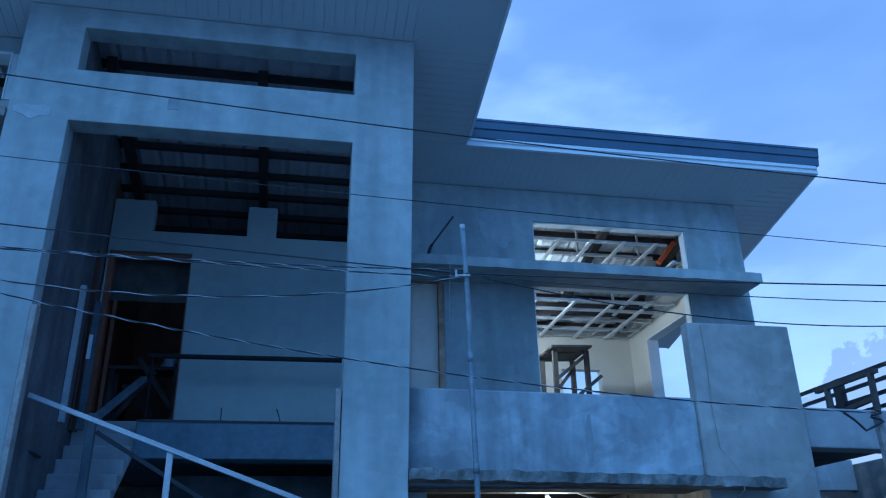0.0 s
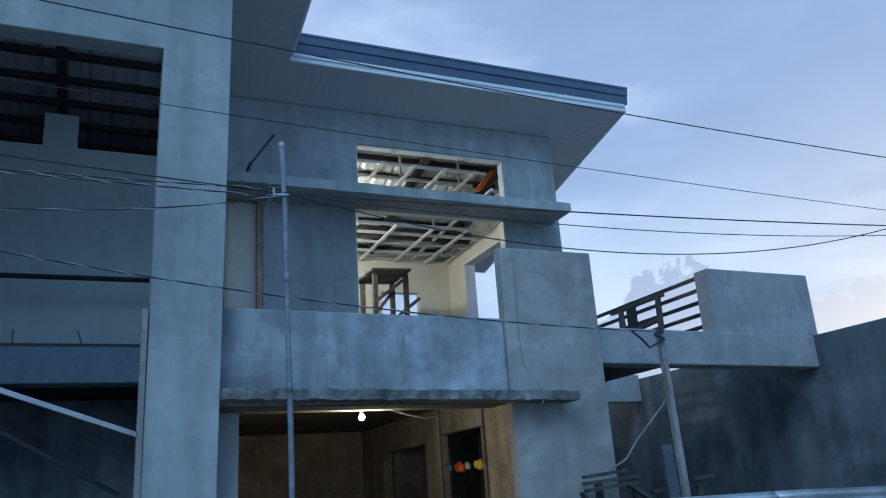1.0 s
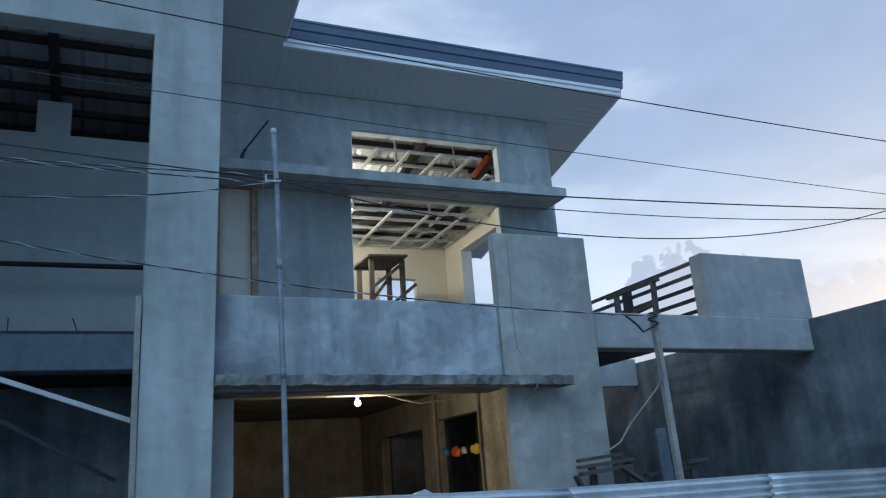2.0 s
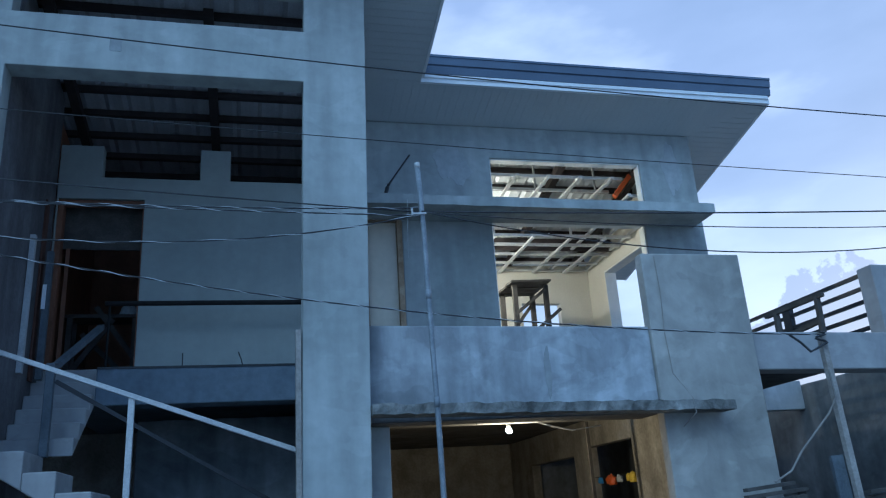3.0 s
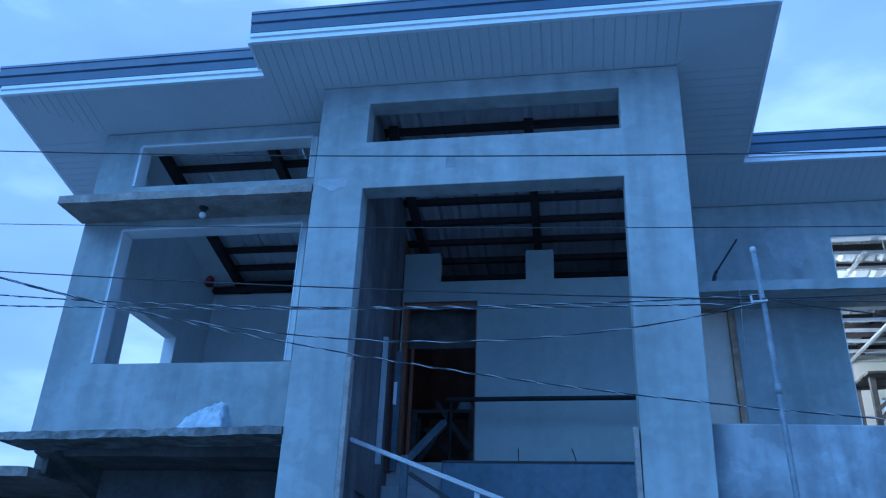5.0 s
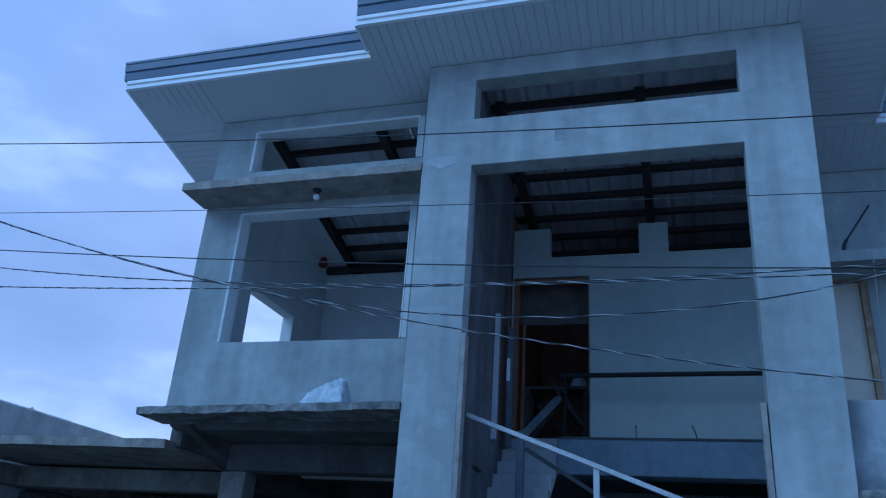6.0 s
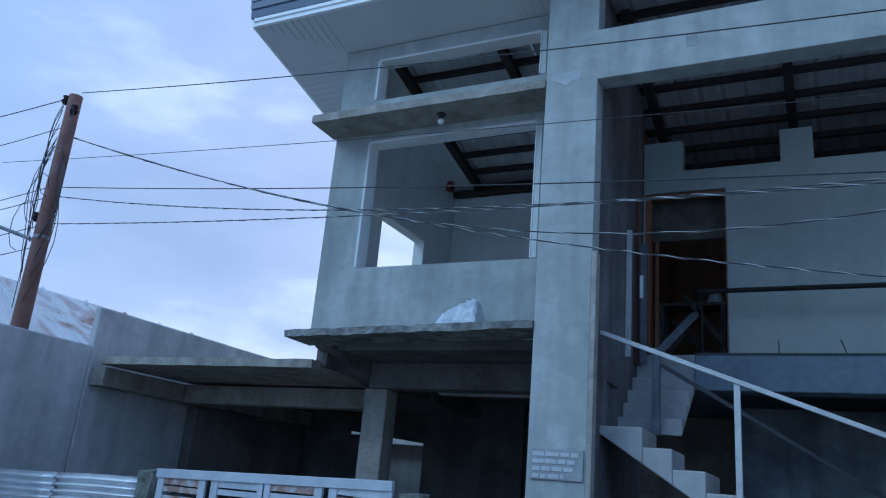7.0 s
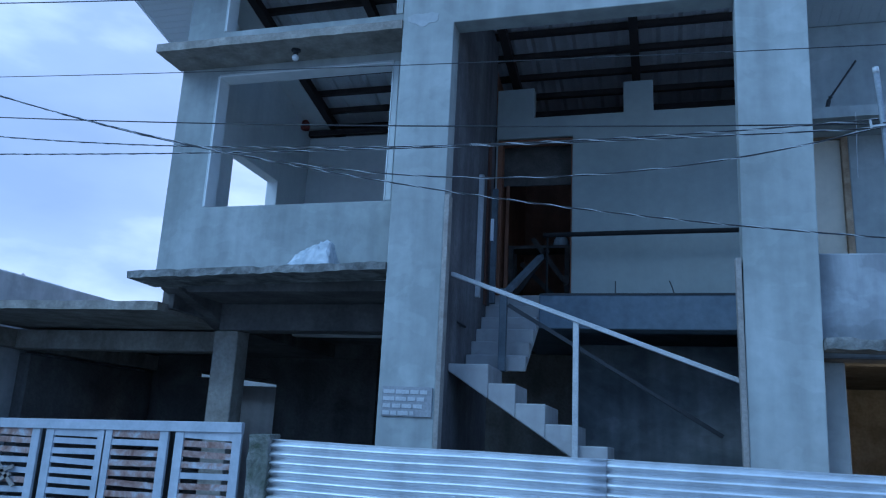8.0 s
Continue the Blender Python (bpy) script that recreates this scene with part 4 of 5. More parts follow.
def lamp_holder(x, y, z, name, label, lit):
    g = thing(name, (x, y, z), label, "light bulb")
    bm = bmesh.new()
    tube(bm, [(x, y, z), (x, y, z - 0.012), (x, y, z - 0.014), (x, y, z - 0.05)], 0.05, 14, [0.05, 0.05, 0.028, 0.024])
    socket = part("socket", bm, DARKPIPE if not lit else CERAMIC, g)
    bm = bmesh.new()
    bmesh.ops.create_uvsphere(bm, u_segments=24, v_segments=12, radius=0.036)
    bmesh.ops.translate(bm, verts=bm.verts, vec=(x, y, z - 0.09))
    part("bulb", bm, GLOW if lit else CERAMIC, socket, "glowing bulb" if lit else "unlit white bulb", smooth=True)
    return g


lamp_holder(-3.57, 7.21, 5.483, "ceiling_lamp", "unlit white bulb in a dark socket under the canopy", False)
beam_l = bmesh.new()
box(beam_l, WL + 0.175, -2.3, 10.33, 10.398, 5.85, 5.93)
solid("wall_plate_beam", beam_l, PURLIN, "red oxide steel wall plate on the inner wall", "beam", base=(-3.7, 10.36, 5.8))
lump("red_cloth", (-4.78, 9.95, 5.84), (0.06, 0.07, 0.10), RAG, "dark red rag hung at the top of the wall", "rag", 5)

# ---- right wing details ----
frame_r = thing("door_2", (1.76, 9.2, 2.95), "closed beige door in a brown wooden balcony frame", "door", "structure")
for a in ((1.552, 1.61, 2.95, 4.995), (1.965, 2.028, 2.95, 4.995), (1.61, 1.965, 4.94, 4.995)):
    bm = bmesh.new()
    box(bm, a[0], a[1], 9.135, 9.27, a[2], a[3])
    part("jamb", bm, WOOD, frame_r, edge=0.004)
bm = bmesh.new()
box(bm, 1.612, 1.963, 9.20, 9.24, 2.95, 4.938)
part("door_leaf", bm, DOORLEAF, frame_r, "plain beige door leaf")
bm = bmesh.new()
tube(bm, [(1.79, 8.95, 5.09), (1.84, 8.96, 5.30), (1.86, 8.96, 5.34)], 0.022, 8)
tube(bm, [(1.86, 8.96, 5.34), (2.0, 8.98, 5.55), (2.14, 9.0, 5.76)], 0.011, 8)
solid("iron_bar", bm, DARKPIPE, "dark iron bar leaning on the canopy", "bar", base=(1.79, 8.95, 5.085))
bm = bmesh.new()
tube(bm, [(2.0, 8.592, 5.0), (2.0, 8.585, 4.86), (1.985, 8.585, 4.6), (1.975, 8.585, 4.3)], 0.004, 6)
solid("white_string", bm, RAILPAINT, "thin white string tied to the canopy edge", "string", base=(2.0, 8.59, 5.0))

grid = thing("ceiling_frame", (4.0, 11, 5.4), "bright metal channel framework for a ceiling without boards", "ceiling frame")


def channel(a, c, w=0.045, h=0.03, mat=None):
    bm = bmesh.new()
    beam(bm, a, c, w, h)
    part("channel", bm, mat or STUD, grid)


for x in (1.9, 2.35, 2.8, 3.2, 3.65, 4.1, 4.55, 5.0):
    channel((x, 9.4, 5.74), (x, 10.75, 5.74))
for y in (9.5, 9.95, 10.4, 10.75):
    channel((1.7, y, 5.77), (5.2, y, 5.77), 0.03, 0.04)
for y in (10.75, 11.15, 11.6, 12.05, 12.45):
    channel((1.7, y, 5.385), (5.88, y, 5.385), 0.04, 0.04)
for x in (1.9, 2.5, 3.1, 3.7, 4.3, 4.9, 5.45):
    channel((x, 10.7, 5.36), (x, 12.5, 5.36))
for y in (9.45, 9.9, 10.3):
    channel((5.2, y, 5.5), (5.88, y, 5.5), 0.04, 0.03)
for x in (5.2, 5.55, 5.86):
    channel((x, 9.35, 5.48), (x, 12.5, 5.40))
for x in (2.35, 3.2, 4.1, 5.0):
    for y in (9.95, 10.75):
        channel((x, y, 5.76), (x, y, under(y) + 0.05), 0.025, 0.025, RAILPAINT)
for x in (2.5, 3.7, 4.9):
    channel((x, 10.75, 5.40), (x, 10.75, 5.74), 0.03, 0.03)
    channel((x, 11.6, 5.40), (x, 11.6, under(11.6) - 0.01), 0.03, 0.03)
bm = bmesh.new()
beam(bm, (5.10, 9.60, 5.55), (5.38, 9.62, 5.88), 0.05, 0.06)
solid("orange_conduit", bm, ORANGE, "orange plastic conduit slung under the roof", "conduit", base=(5.1, 9.6, 5.52))

# dark bar added in place of the shadowed gap under the roof
bm = bmesh.new()
box(bm, 2.585, 5.89, 11.47, 11.52, 5.41, 5.60)
solid("tie_beam", bm, PURLIN, "added dark bar for the shaded gap above the ceiling channels", "beam", base=(4.2, 11.5, 5.41))

scaffold = thing("scaffold", (4.35, 11.5, 2.9), "rough timber scaffold standing in the cream room", "scaffold")
for x in (4.07, 4.56):
    for y in (11.2, 11.8):
        bm = bmesh.new()
        beam(bm, (x, y, 2.9), (x + 0.02, y, 4.755), 0.07, 0.06)
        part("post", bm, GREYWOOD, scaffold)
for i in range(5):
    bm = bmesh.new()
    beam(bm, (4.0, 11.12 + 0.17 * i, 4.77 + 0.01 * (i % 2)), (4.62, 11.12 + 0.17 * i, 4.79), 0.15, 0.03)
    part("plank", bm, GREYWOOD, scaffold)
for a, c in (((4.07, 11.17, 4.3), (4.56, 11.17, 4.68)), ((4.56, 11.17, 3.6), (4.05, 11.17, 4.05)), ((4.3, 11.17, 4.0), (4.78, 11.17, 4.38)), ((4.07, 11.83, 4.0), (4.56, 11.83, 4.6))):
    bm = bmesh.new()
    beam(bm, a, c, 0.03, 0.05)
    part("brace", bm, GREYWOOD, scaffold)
lamp_holder(3.1, 10.9, 5.345, "hanging_lamp", "lit bare bulb hung from the ceiling channels", True)
for x, y, z, watts in ((3.1, 10.9, 5.14, 88), (3.07, 8.9, 2.28, 42)):
    data = bpy.data.lights.new("bulb_light", "POINT")
    data.energy, data.color, data.shadow_soft_size = watts, (1.0, 0.88, 0.68) if z > 4 else (1.0, 0.76, 0.45), 0.05
    new("bulb_light", data).location = (x, y, z)

# ---- lower room on the right ----
lamp_holder(3.07, 8.9, 2.498, "hanging_lamp", "lit bare bulb under the balcony slab", True)
bm = bmesh.new()
tube(bm, [(2.70, 8.86, 2.486), (3.0, 8.86, 2.482), (3.40, 8.87, 2.484), (3.63, 9.0, 2.44), (3.9, 9.1, 2.40), (4.3, 9.2, 2.45)], 0.009, 6)
solid("lamp_cord", bm, TRIM, "white electric cord strung along the slab", "cord", base=(3.06, 8.9, 2.488))
bm = bmesh.new()
beam(bm, (4.118, 9.2, 0.06), (4.118, 9.2, 2.498), 0.035, 0.035)
solid("prop_post", bm, GREYWOOD, "thin timber prop under the slab", "prop", base=(4.118, 9.2, 0.06))
line_y = thing("clothes_line", (4.8, 10.3, 2.0), "line of small plastic things hung in the doorway", "clothes line")
bm = bmesh.new()
tube(bm, [(4.87, 9.49, 1.95), (4.87, 10.2, 1.90), (4.87, 10.85, 1.92)], 0.005, 6)
part("cord", bm, CABLE, line_y)
for i, (y, mat, s) in enumerate(((10.68, BLUE, 0.055), (10.42, ORANGE, 0.07), (10.31, ORANGE, 0.085), (10.1, SACK, 0.06), (9.82, YELLOW, 0.06), (9.70, YELLOW, 0.08))):
    lump("hung_bag", (4.87, y, 1.895 - s * 0.6), (s * 0.5, s, s), mat, "", "", i + 2, 0.35, line_y)
stack = thing("block_stack", (3.3, 7.0, 0.0), "stack of grey hollow blocks behind the fence", "block stack")
for k in range(7):
    for j in range(3):
        bm = bmesh.new()
        box(bm, 2.75 + 0.405 * j, 3.15 + 0.405 * j, 6.78, 6.93, 0.19 * k, 0.19 * k + 0.185)
        part("block", bm, RAW, stack, edge=0.006)
lump("grey_tarp", (2.98, 6.85, 1.37), (0.16, 0.09, 0.08), SACK, "crumpled grey tarpaulin on the block stack", "tarpaulin", 4, 0.4)
lump("yellow_bag", (3.62, 6.85, 1.36), (0.09, 0.06, 0.055), YELLOW, "crumpled yellow plastic bag on the block stack", "bag", 8)

# ---- fence of corrugated sheets laid sideways ----
PITCH, DEEP = 0.066, 0.026


def corrugated(x0, x1, top0, top1, y, bottom=0.05, wave=0.006, seed=0):
    """A sheet with ridges along x; its edges sag and waver a little."""
    bm = bmesh.new()
    nz = int((max(top0, top1) - bottom) / (PITCH / 6))
    nx = max(4, int((x1 - x0) / 0.2))
    rows = []
    for i in range(nx + 1):
        x = x0 + (x1 - x0) * i / nx
        top = top0 + (top1 - top0) * i / nx
        bend = wave * noise.noise(Vector((x * 1.3, seed, 0)))
        rows.append([bm.verts.new((x + 0.004 * noise.noise(Vector((seed, k * 0.4, 1))) * (i in (0, nx)), y + bend + DEEP * math.sin(math.tau * (k / 6)) + 0.004 * noise.noise(Vector((x * 2, k * 0.1, seed))),
                                   top - k * PITCH / 6 + bend)) for k in range(nz)])
    for a, c in zip(rows, rows[1:]):
        for k in range(nz - 1):
            bm.faces.new((a[k], c[k], c[k + 1], a[k + 1]))
    return bm


def fence(name, cuts, tops, y, seed):
    f = thing(name, ((cuts[0] + cuts[-1]) / 2, y, 0), "galvanised corrugated sheets nailed sideways as a site fence", "fence")
    for i in range(len(cuts) - 1):
        bm = corrugated(cuts[i] - 0.05, cuts[i + 1] + 0.05, tops[i], tops[i + 1], y + 0.016 * (i % 2), seed=seed + i)
        ob = part("sheet", bm, FENCE, f, smooth=True)
        ob.modifiers.new("thickness", "SOLIDIFY").thickness = 0.0015
        bm = bmesh.new()
        beam(bm, (cuts[i] + 0.1, y + 0.07, 0.0), (cuts[i] + 0.1, y + 0.07, min(tops) - 0.08), 0.06, 0.05)
        part("fence_post", bm, OLDWOOD, f)
    return f


fence("fence", [-2.87, -0.35, 1.75, 3.95, 6.2, 8.18], [1.515, 1.50, 1.485, 1.40, 1.37, 1.32], 6.2, 3)
fence("fence", [-8.35, -7.1, -5.93], [1.42, 1.45, 1.48], 6.2, 9)

# gate pillars and the gate
for x, w, z in ((-5.79, 0.17, 1.55), (-2.97, 0.17, 1.54)):
    bm = bmesh.new()
    rings = []
    for k in range(17):
        zz = z * k / 16
        ring = []
        for px, py in ((-w / 2, -0.1), (0, -0.11), (w / 2, -0.1), (w / 2, 0.1), (-w / 2, 0.1)):
            ring.append(bm.verts.new((x + px + random.uniform(-0.0075, 0.0075), 6.25 + py + random.uniform(-0.01, 0.01), zz + (random.uniform(-0.03, 0.02) if k == 16 else 0))))
        rings.append(ring)
    for a, c in zip(rings, rings[1:]):
        for k in range(5):
            bm.faces.new((a[k], a[(k + 1) % 5], c[(k + 1) % 5], c[k]))
    bm.faces.new(rings[-1])
    bm.faces.new(rings[0][::-1])
    solid("gate_pillar", bm, MOSSY, "crumbling mossy concrete gate pillar", "pillar", group="gate pillars", base=(x, 6.25, 0), edge=0.006)

gate = thing("gate", (-4.35, 6.2, 0.05), "grey painted steel gate with slats and rust patches", "gate")
gx0, gx1 = -5.675, -3.145
bm = bmesh.new()
beam(bm, (gx0, 6.198, 1.532), (gx1, 6.198, 1.592), 0.05, 0.082)
part("top_rail", bm, GATE, gate, edge=0.004)
panel_w = (gx1 - gx0) / 4


def gate_z(x):
    return 1.54 + 0.06 * (x - gx0) / (gx1 - gx0)


for i in range(4):
    a, c = gx0 + panel_w * i + (0.02, 0.03, -0.02, 0.03)[i], gx0 + panel_w * (i + 1) - (0.035, 0.0, 0.035, 0.0)[i]
    zt = gate_z((a + c) / 2) - 0.035
    bm = bmesh.new()
    for x in (a + 0.04, c - 0.04):
        box(bm, x - 0.04, x + 0.04, 6.185, 6.215, -0.02, zt)
    panel = part("panel_frame", bm, GATE, gate, edge=0.003)
    for k in range(18):
        z = zt - 0.03 - 0.082 * k
        if z < 0.12:
            break
        bm = bmesh.new()
        tilt = random.uniform(-0.006, 0.006)
        beam(bm, (a + 0.08, 6.2, z + tilt), (c - 0.08, 6.2, z - tilt), 0.014, 0.048 if k else 0.085)
        rusty = (i == 2 and k != 1) or (i == 3 and k in (1, 2, 3, 5, 6, 8)) or (i == 0 and k in (0, 1, 2, 5))
        part("slat", bm, RUST if rusty else GATE, panel, "rust-patched slat" if rusty else "")
bm = bmesh.new()
for a, c in (((-5.48, 6.17, 1.10), (-5.28, 6.17, 1.18)), ((-5.50, 6.17, 1.0), (-5.3, 6.17, 1.12)), ((-5.45, 6.17, 1.2), (-5.25, 6.17, 1.02))):
    beam(bm, a, c, 0.02, 0.03)
part("wire_tie", bm, OLDWOOD, gate, "pale scraps of wood tied to the slats")

# ---- service mast in front of the balcony ----
mast = thing("service_mast", (1.77, 6.55, 0.0), "grey galvanised pipe mast carrying service cables", "mast")
bm = bmesh.new()
tube(bm, [(1.77, 6.555, 0.0), (1.765, 6.55, 0.8), (1.752, 6.55, 1.6), (1.745, 6.552, 2.3), (1.725, 6.55, 3.2), (1.715, 6.55, 3.9), (1.692, 6.55, 4.46)], 0.0225, 12)
part("pipe", bm, STEEL, mast, smooth=True)
for z, x in ((2.42, 1.741), (3.30, 1.7225)):
    bm = bmesh.new()
    tube(bm, [(x + 0.002, 6.55, z - 0.04), (x, 6.55, z + 0.04)], 0.026, 12)
    part("coupling", bm, STEEL, mast, smooth=True)
bm = bmesh.new()
tube(bm, [(1.692, 6.55, 4.44), (1.69, 6.55, 4.49)], 0.024, 12)
part("cap", bm, RAILPAINT, mast, "pale pipe cap", smooth=True)
bm = bmesh.new()
beam(bm, (1.62, 6.515, 4.0), (1.74, 6.52, 4.01), 0.015, 0.015)
tube(bm, [(1.62, 6.515, 3.985), (1.615, 6.515, 4.05)], 0.010, 8)
part("insulator", bm, RAILPAINT, mast, "small pale insulator")

# ---- utility pole ----
pole = thing("utility_pole", (-9.15, 6.88, 0.0), "rust-brown steel utility pole with tangled cables", "utility pole")
bm = bmesh.new()
tube(bm, [(-9.13, 6.88, 0.0), (-9.14, 6.88, 2.5), (-9.15, 6.88, 4.5), (-9.16, 6.88, 6.40)], 0.17, 20, [0.115, 0.11, 0.102, 0.09])
part("shaft", bm, POLE, pole, smooth=True)
bm = bmesh.new()
tube(bm, [(-9.145, 6.88, 4.30), (-9.146, 6.88, 4.34)], 0.107, 20)
part("band", bm, STEEL, pole, "pale steel band")
bm = bmesh.new()
tube(bm, [(-9.22, 6.84, 4.28), (-9.75, 6.6, 4.45), (-10.3, 6.35, 4.62)], 0.025, 8)
part("brace_pipe", bm, STEEL, pole, "grey pipe arm")
for x, y, z in ((-9.28, 6.83, 6.33), (-9.06, 6.83, 6.15), (-9.27, 6.83, 4.6)):
    bm = bmesh.new()
    tube(bm, [(x, y, z - 0.06), (x, y, z - 0.02), (x, y, z + 0.02), (x, y, z + 0.06)], 0.05, 10, [0.03, 0.06, 0.035, 0.05])
    part("insulator", bm, BLACK, pole, "black insulator", smooth=True)
for i in range(14):                   # loose loops of cable along the shaft
    pts = []
    z0, z1 = random.uniform(5.2, 6.3), random.uniform(3.2, 4.6)
    side = -1 if i % 3 else 1
    out = random.uniform(0.04, 0.26)
    for k in range(9):
        s = k / 8
        bulge = math.sin(math.pi * s) ** 0.7 * out + 0.02 * math.sin(9 * s + i)
        pts.append((-9.15 + side * (0.085 + bulge), 6.80 - 0.03 * math.sin(7 * s), z0 + (z1 - z0) * s))
    bm = bmesh.new()
    tube(bm, pts, 0.0055, 5)
    part("cable_loop", bm, CABLE, pole, smooth=True)
for i in range(3):
    c = Vector((-9.0 - 0.2 * i, 6.68, 5.3 - 0.35 * i))
    pts = [c + Vector((0.2 * math.cos(a * 0.7), 0.02 * i, 0.28 * math.sin(a * 0.7) - 0.03 * a)) for a in range(8)]
    bm = bmesh.new()
    tube(bm, pts, 0.0055, 5)
    part("cable_loop", bm, CABLE, pole, smooth=True)


# ---- cables: a straight run with its sag ----
def line_at(x, dy=0.0):
    return 6.88 - 0.02925 * (x + 9.2) + dy


def cable(name, xa, za, xb, zb, sag, mat, label, radius=0.011, skew=0.0, end=1.0, begin=0.0, twist=0.0, dy=0.0, cat="cable"):
    """A cable that sags; a twisted one has a bare pale strand and a black one."""
    def run(ph, wound=0.0, radius=radius):
        bm = bmesh.new()
        n = 420 if twist else 60
        pts = []
        for k in range(n + 1):
            s = begin + (end - begin) * k / n
            x = xa + (xb - xa) * s
            z = za + (zb - za) * s - 4 * sag * s * (1 - s) * (1 + skew * (2 * s - 1))
            a = ph + s * twist * 3.6
            off = wound
            pts.append((x, line_at(x, dy) + off * math.cos(a), z + off * math.sin(a)))
        tube(bm, pts, radius, 5)
        return bm

    base = (xa, line_at(xa, dy), za)
    if not twist:
        return solid(name, run(0.0), mat, label, cat, group="overhead cables", base=base, smooth=True)
    g = thing(name, base, label, cat, group="overhead cables")
    part("bare_strand", run(0.0, 0.0072, 0.0032), PALEWIRE, g, "pale aluminium strand", smooth=True)
    part("insulated_strand", run(math.pi, 0.0, 0.0062), CABLE, g, "black insulated strand", smooth=True)
    return g


cable("overhead_cable", -9.05, 6.436, 8.95, 5.095, 0.239, CABLE, "black overhead power cable crossing high before the house", 0.0065, end=1.8)
cable("overhead_cable", -9.05, 5.028, 1.68, 4.035, 0.085, CABLE, "black overhead cable from pole to mast", 0.0065)
cable("overhead_cable", 1.70, 4.04, 8.66, 4.192, 0.036, CABLE, "black overhead cable leaving the mast", 0.0075, end=1.9)
cable("service_cable", -9.05, 4.896, 1.68, 4.07, 0.279, PALECABLE, "twisted pale and black service cable to the mast", 0.0042, twist=60, dy=-0.006)
cable("service_cable", -9.05, 4.507, 1.68, 4.0, 0.097, PALECABLE, "sagging twisted service cable to the mast", 0.0042, twist=55, dy=-0.0075)
cable("service_cable", -8.95, 5.733, 5.28, 2.895, 0.62, PALECABLE, "long twisted service cable running down to the yard post", 0.0042, twist=80, dy=-0.018)
cable("service_cable", -8.95, 5.72, 1.68, 4.0, 0.765, PALECABLE, "second twisted cable from the utility pole", skew=0.38, radius=0.0042, twist=36, dy=-0.024)
cable("overhead_cable", -10.4, 5.543, 8.72, 4.38, 0.148, CABLE, "thin overhead cable high before the house", 0.004, end=1.7, dy=-0.030)
cable("overhead_cable", 1.70, 4.02, 8.62, 4.057, 0.126, CABLE, "thin cable leaving the mast", 0.005, end=1.8, dy=-0.036)
cable("service_cable", 1.70, 4.027, 8.63, 4.125, 0.41, CABLE, "slack black cable leaving the mast", 0.006, end=1.5, dy=-0.042)
cable("overhead_cable", -20.0, 6.9, -9.2, 6.40, 0.25, CABLE, "black overhead cable beyond the pole", 0.0075)
cable("overhead_cable", -20.0, 6.4, -9.2, 5.95, 0.35, CABLE, "thin overhead cable beyond the pole", 0.006)
for z in (5.05, 4.9, 4.5, 4.2):
    cable("overhead_cable", -20.0, z + 0.1, -9.25, z, 0.3, CABLE, "thin overhead cable beyond the pole", 0.006)

# ---- side yard ----
post = thing("yard_post", (5.28, 6.5, 0.0), "weathered grey square timber post carrying a service cable", "post")
bm = bmesh.new()
beam(bm, (5.40, 6.5, 0.0), (5.335, 6.5, 2.93), 0.058, 0.058, (0, 1, 0))
part("timber", bm, OLDWOOD, post, edge=0.006)
bm = bmesh.new()
pts = [(5.28 + 0.06 * math.sin(k), 6.44, 2.92 - 0.012 * k) for k in range(9)]
tube(bm, pts + [(5.22, 6.44, 2.77), (5.15, 6.44, 2.74), (5.08, 6.46, 2.83), (4.98, 6.46, 2.90)], 0.011, 6)
part("cable_coil", bm, CABLE, post, "loose black cable wound at the top")
bm = bmesh.new()
tube(bm, [(5.29, 6.44, 2.58), (5.30, 6.44, 2.33), (5.22, 6.47, 2.2), (4.9, 6.5, 1.9), (4.76, 6.5, 1.74), (4.6, 6.52, 1.66)], 0.009, 7)
part("rope", bm, OLDWOOD, post, "pale rope tied to the timber")
bm = bmesh.new()
beam(bm, (5.33, 6.56, 0.0), (5.27, 6.56, 1.85), 0.12, 0.03, (0, 1, 0))
part("splint", bm, POSTBLUE, post, "grey splint at the foot")
pile = thing("lumber_pile", (5.0, 7.0, 0.0), "untidy pile of old boards on a trestle", "lumber pile")
for i, (a, c) in enumerate((((4.55, 6.9, 1.62), (5.2, 6.95, 1.66)), ((4.62, 7.0, 1.68), (5.15, 7.05, 1.72)), ((4.5, 6.8, 1.56), (5.1, 6.85, 1.60)), ((4.95, 6.8, 1.60), (5.2, 6.8, 1.44)), ((4.45, 6.8, 1.55), (4.62, 6.8, 1.2)),
                             ((5.3, 6.9, 1.50), (6.0, 6.95, 1.56)), ((5.8, 6.9, 1.60), (6.1, 6.95, 1.61)), ((4.7, 6.9, 0.0), (4.7, 6.9, 1.62)), ((5.15, 6.95, 0.0), (5.15, 6.95, 1.64)), ((5.9, 6.93, 0.0), (5.9, 6.93, 1.55)))):
    bm = bmesh.new()
    beam(bm, (a[0], a[1], max(a[2] - 0.07, 0)), (c[0], c[1], c[2] - 0.07), 0.07, 0.03)
    part("board", bm, GREYWOOD, pile)

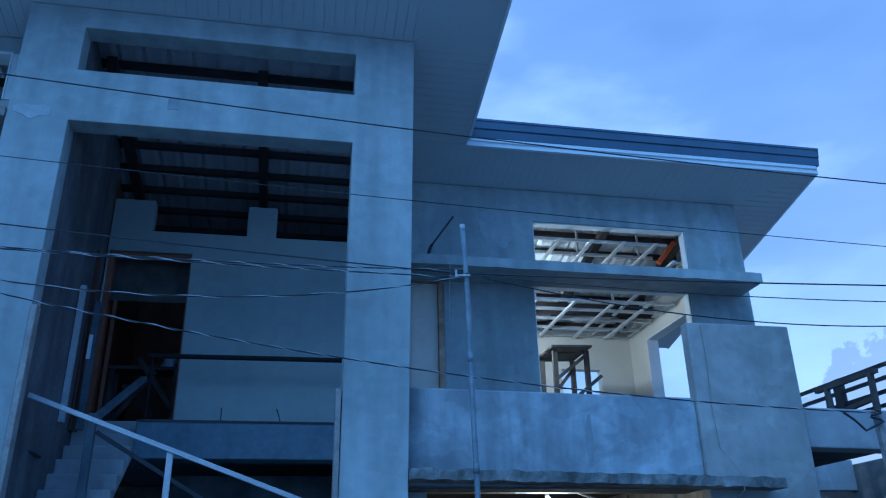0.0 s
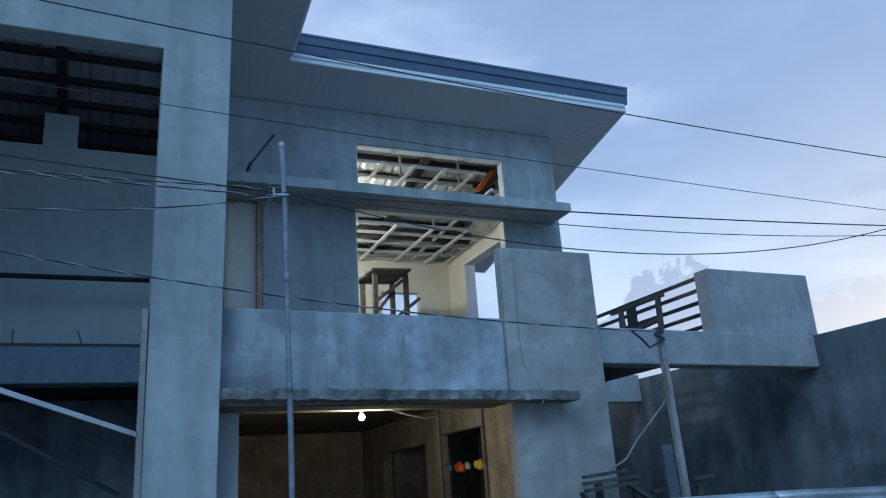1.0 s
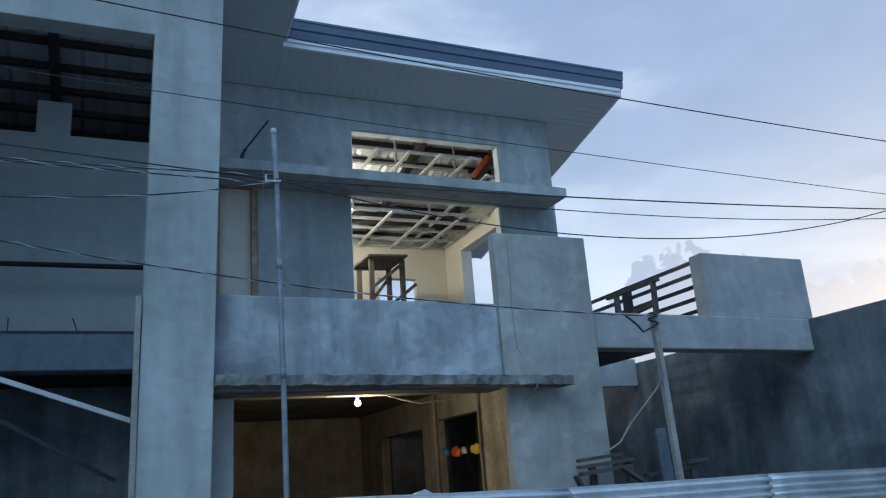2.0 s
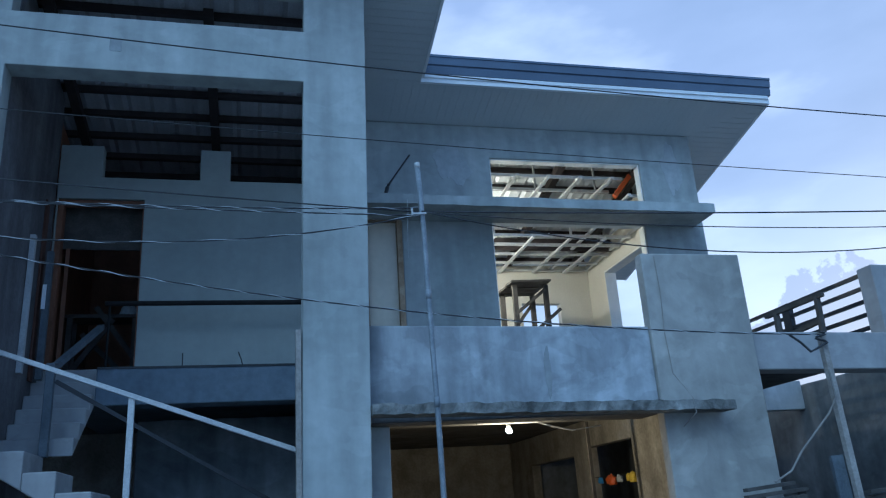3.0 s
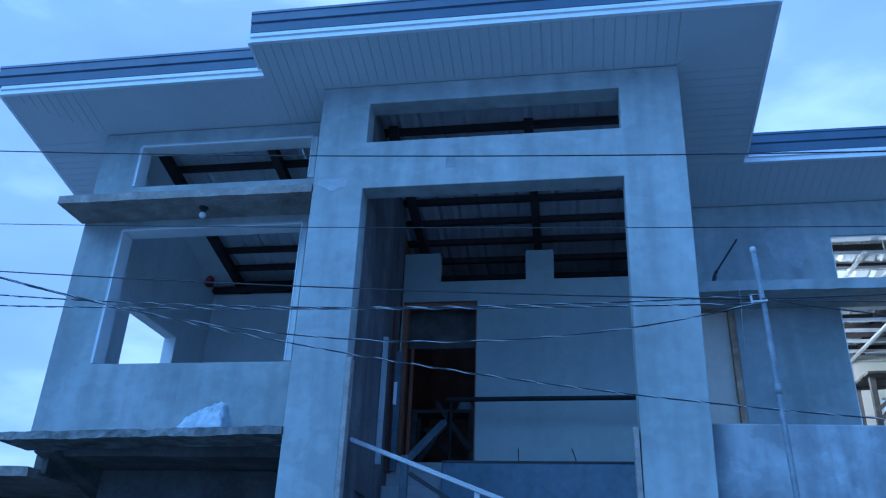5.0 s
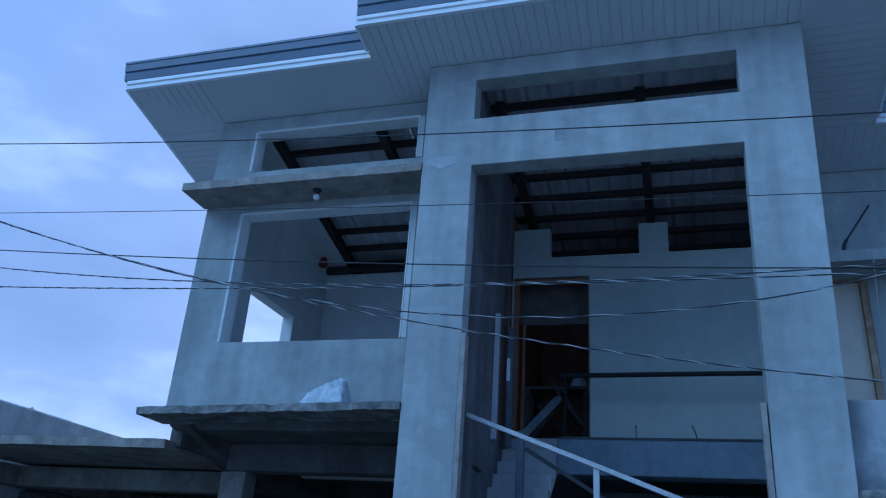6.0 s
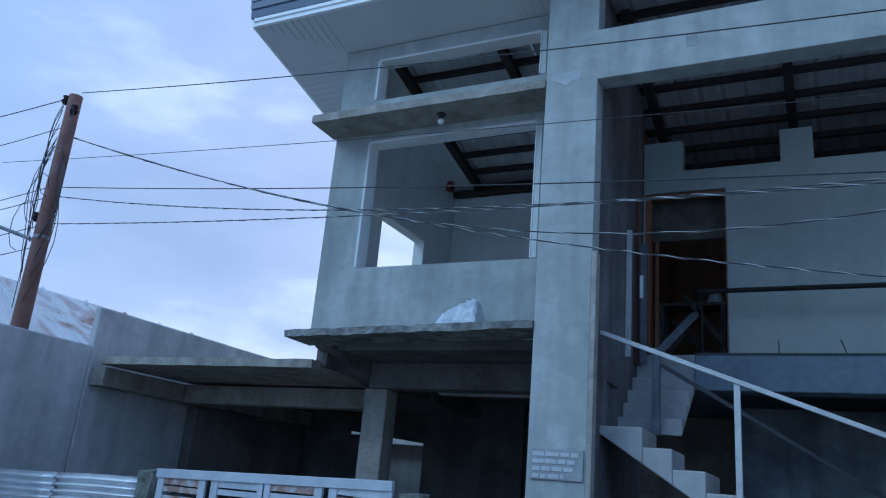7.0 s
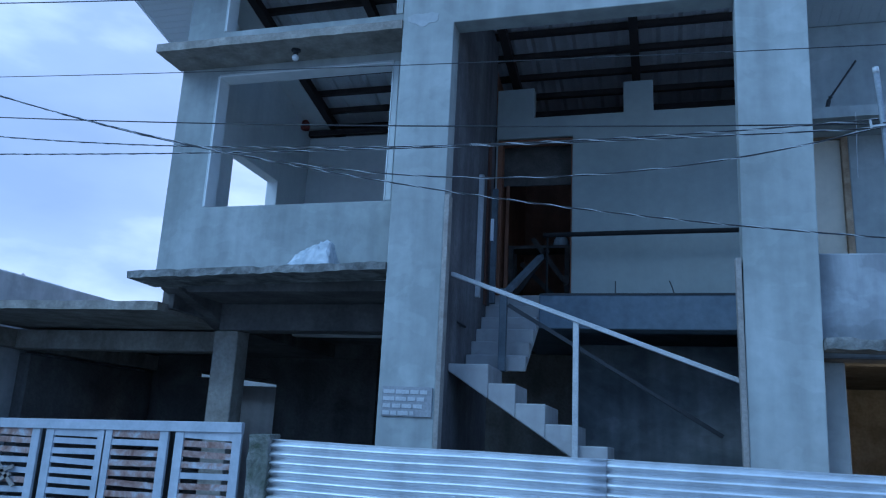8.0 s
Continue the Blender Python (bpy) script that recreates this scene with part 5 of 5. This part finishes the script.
deck_rail = thing("deck_railing", (6.82, 9.0, 3.06), "dark steel pipe railing along the concrete deck", "railing")
for k in range(5):
    z = 3.20 + 0.145 * k
    bm = bmesh.new()
    box(bm, 6.80, 6.84, 7.45, 10.5, z - 0.02, z + 0.02)
    part("bar", bm, DARKPIPE, deck_rail)
for y in (8.8, 10.45):
    bm = bmesh.new()
    box(bm, 6.79, 6.85, y - 0.07, y + 0.07, 3.0, 3.80)
    part("rail_post", bm, DARKPIPE, deck_rail)
chair = thing("timber_horse", (6.55, 8.2, 3.06), "rough timber sawhorse on the deck", "sawhorse")
for a, c in (((6.5, 7.75, 3.64), (6.5, 8.8, 3.64)), ((6.5, 7.85, 3.64), (6.4, 7.75, 3.06)), ((6.5, 7.85, 3.64), (6.6, 8.0, 3.06)), ((6.5, 8.6, 3.64), (6.4, 8.5, 3.06)), ((6.5, 8.6, 3.64), (6.6, 8.7, 3.06)), ((6.45, 7.8, 3.35), (6.45, 8.6, 3.3))):
    bm = bmesh.new()
    beam(bm, a, c, 0.05, 0.05)
    part("timber", bm, GREYWOOD, chair)

# a pour mark and conduit on the pier
bm = bmesh.new()
tube(bm, [(4.16, 7.152, 3.86), (4.17, 7.150, 3.5), (4.15, 7.150, 3.1), (4.17, 7.148, 2.7), (4.18, 6.885, 2.44), (4.19, 6.88, 2.3), (4.17, 7.1, 2.2)], 0.0045, 6)
solid("pale_string", bm, OLDWOOD, "thin pale string running down the pier", "string", base=(4.16, 7.15, 3.86))

# ---- neighbours seen over the walls ----
hut = thing("neighbour_house", (-12.5, 10.5, 0.0), "neighbour's low house with a worn white metal roof", "house")
bm = bmesh.new()
box(bm, -14.5, -9.6, 7.2, 12.0, 0.0, 3.0)
part("wall", bm, BLOCKWALL, hut)
bm = bmesh.new()
prism_xz(bm, [(-14.8, 3.0), (-9.3, 3.0), (-9.3, 3.06), (-10.6, 4.02), (-11.6, 4.06), (-14.8, 3.1)], 7.0, 12.3)
part("roof", bm, RUSTROOF, hut)
for k in range(6):
    bm = bmesh.new()
    beam(bm, (-9.33, 7.3 + 0.8 * k, 3.08), (-10.58, 7.3 + 0.8 * k, 4.03), 0.03, 0.03)
    part("roof_rib", bm, RUSTROOF, hut)
back = thing("rear_shed", (-6.6, 13.9, 0.0), "low bluish rendered shed with a white metal roof behind the carport", "shed")
bm = bmesh.new()
box(bm, -7.40, -5.0, 13.0, 15.0, 0.0, 2.336)
part("wall", bm, BLOCKWALL, back)
bm = bmesh.new()
prism_xz(bm, [(-7.88, 2.535), (-6.10, 2.358), (-6.10, 2.338), (-7.42, 2.342)], 12.75, 15.1)
part("roof", bm, SHEET, back)

# ---- mended patches and scars on the plaster, a few millimetres proud ----
PATCH_PALE = node_material("pale_mortar_patch", [(0.36, 0.38, 0.385), (0.43, 0.445, 0.445)], 4, 14, 0.9, bump=0.1, fine=0.08)
PATCH_DARK = node_material("damp_mortar_patch", [(0.24, 0.254, 0.26), (0.30, 0.318, 0.32)], 4, 14, 0.9, bump=0.1, fine=0.08)


def patch(x, z, y, w, h, mat, seed, square=False):
    """A thin trowelled patch on a wall that faces the street."""
    bm = bmesh.new()
    n = 44
    ring = []
    for k in range(n):
        a = math.tau * k / n
        c, s = math.cos(a), math.sin(a)
        if square:
            m = max(abs(c), abs(s))
            c, s = c / m, s / m
        r = 1 + (0.06 if square else 0.45) * noise.noise(Vector((c * 1.6 + seed, s * 1.6, seed * 0.37))) + (0.0 if square else 0.2) * noise.noise(Vector((c * 5 + seed, s * 5, 1.0)))
        ring.append((x + c * r * w / 2, z + s * r * h / 2))
    front = [bm.verts.new((px, y - 0.003, pz)) for px, pz in ring]
    rear = [bm.verts.new((px + (px - x) * 0.03, y + 0.002, pz + (pz - z) * 0.03)) for px, pz in ring]
    bm.faces.new(front)
    for k in range(n):
        bm.faces.new((front[k], front[(k + 1) % n], rear[(k + 1) % n], rear[k]))
    solid("plaster_patch", bm, mat, "irregular trowelled mortar patch on the wall", "plaster patch", "structure", group="plaster patches", base=(x, y, z))


for i, (x, z, y, w, h, mat, sq) in enumerate((
        (-2.12, 5.56, 7.0, 0.32, 0.13, PATCH_PALE, False), (-0.92, 5.76, 7.0, 0.10, 0.13, PATCH_DARK, True),
        (2.95, 2.76, 7.2, 0.06, 0.48, PATCH_DARK, False), (2.72, 5.72, 9.15, 0.4, 0.5, PATCH_PALE, False), (5.75, 5.75, 9.15, 0.26, 0.7, PATCH_PALE, False))):
    patch(x, z, y, w, h, mat, i * 3.7 + 1, sq)
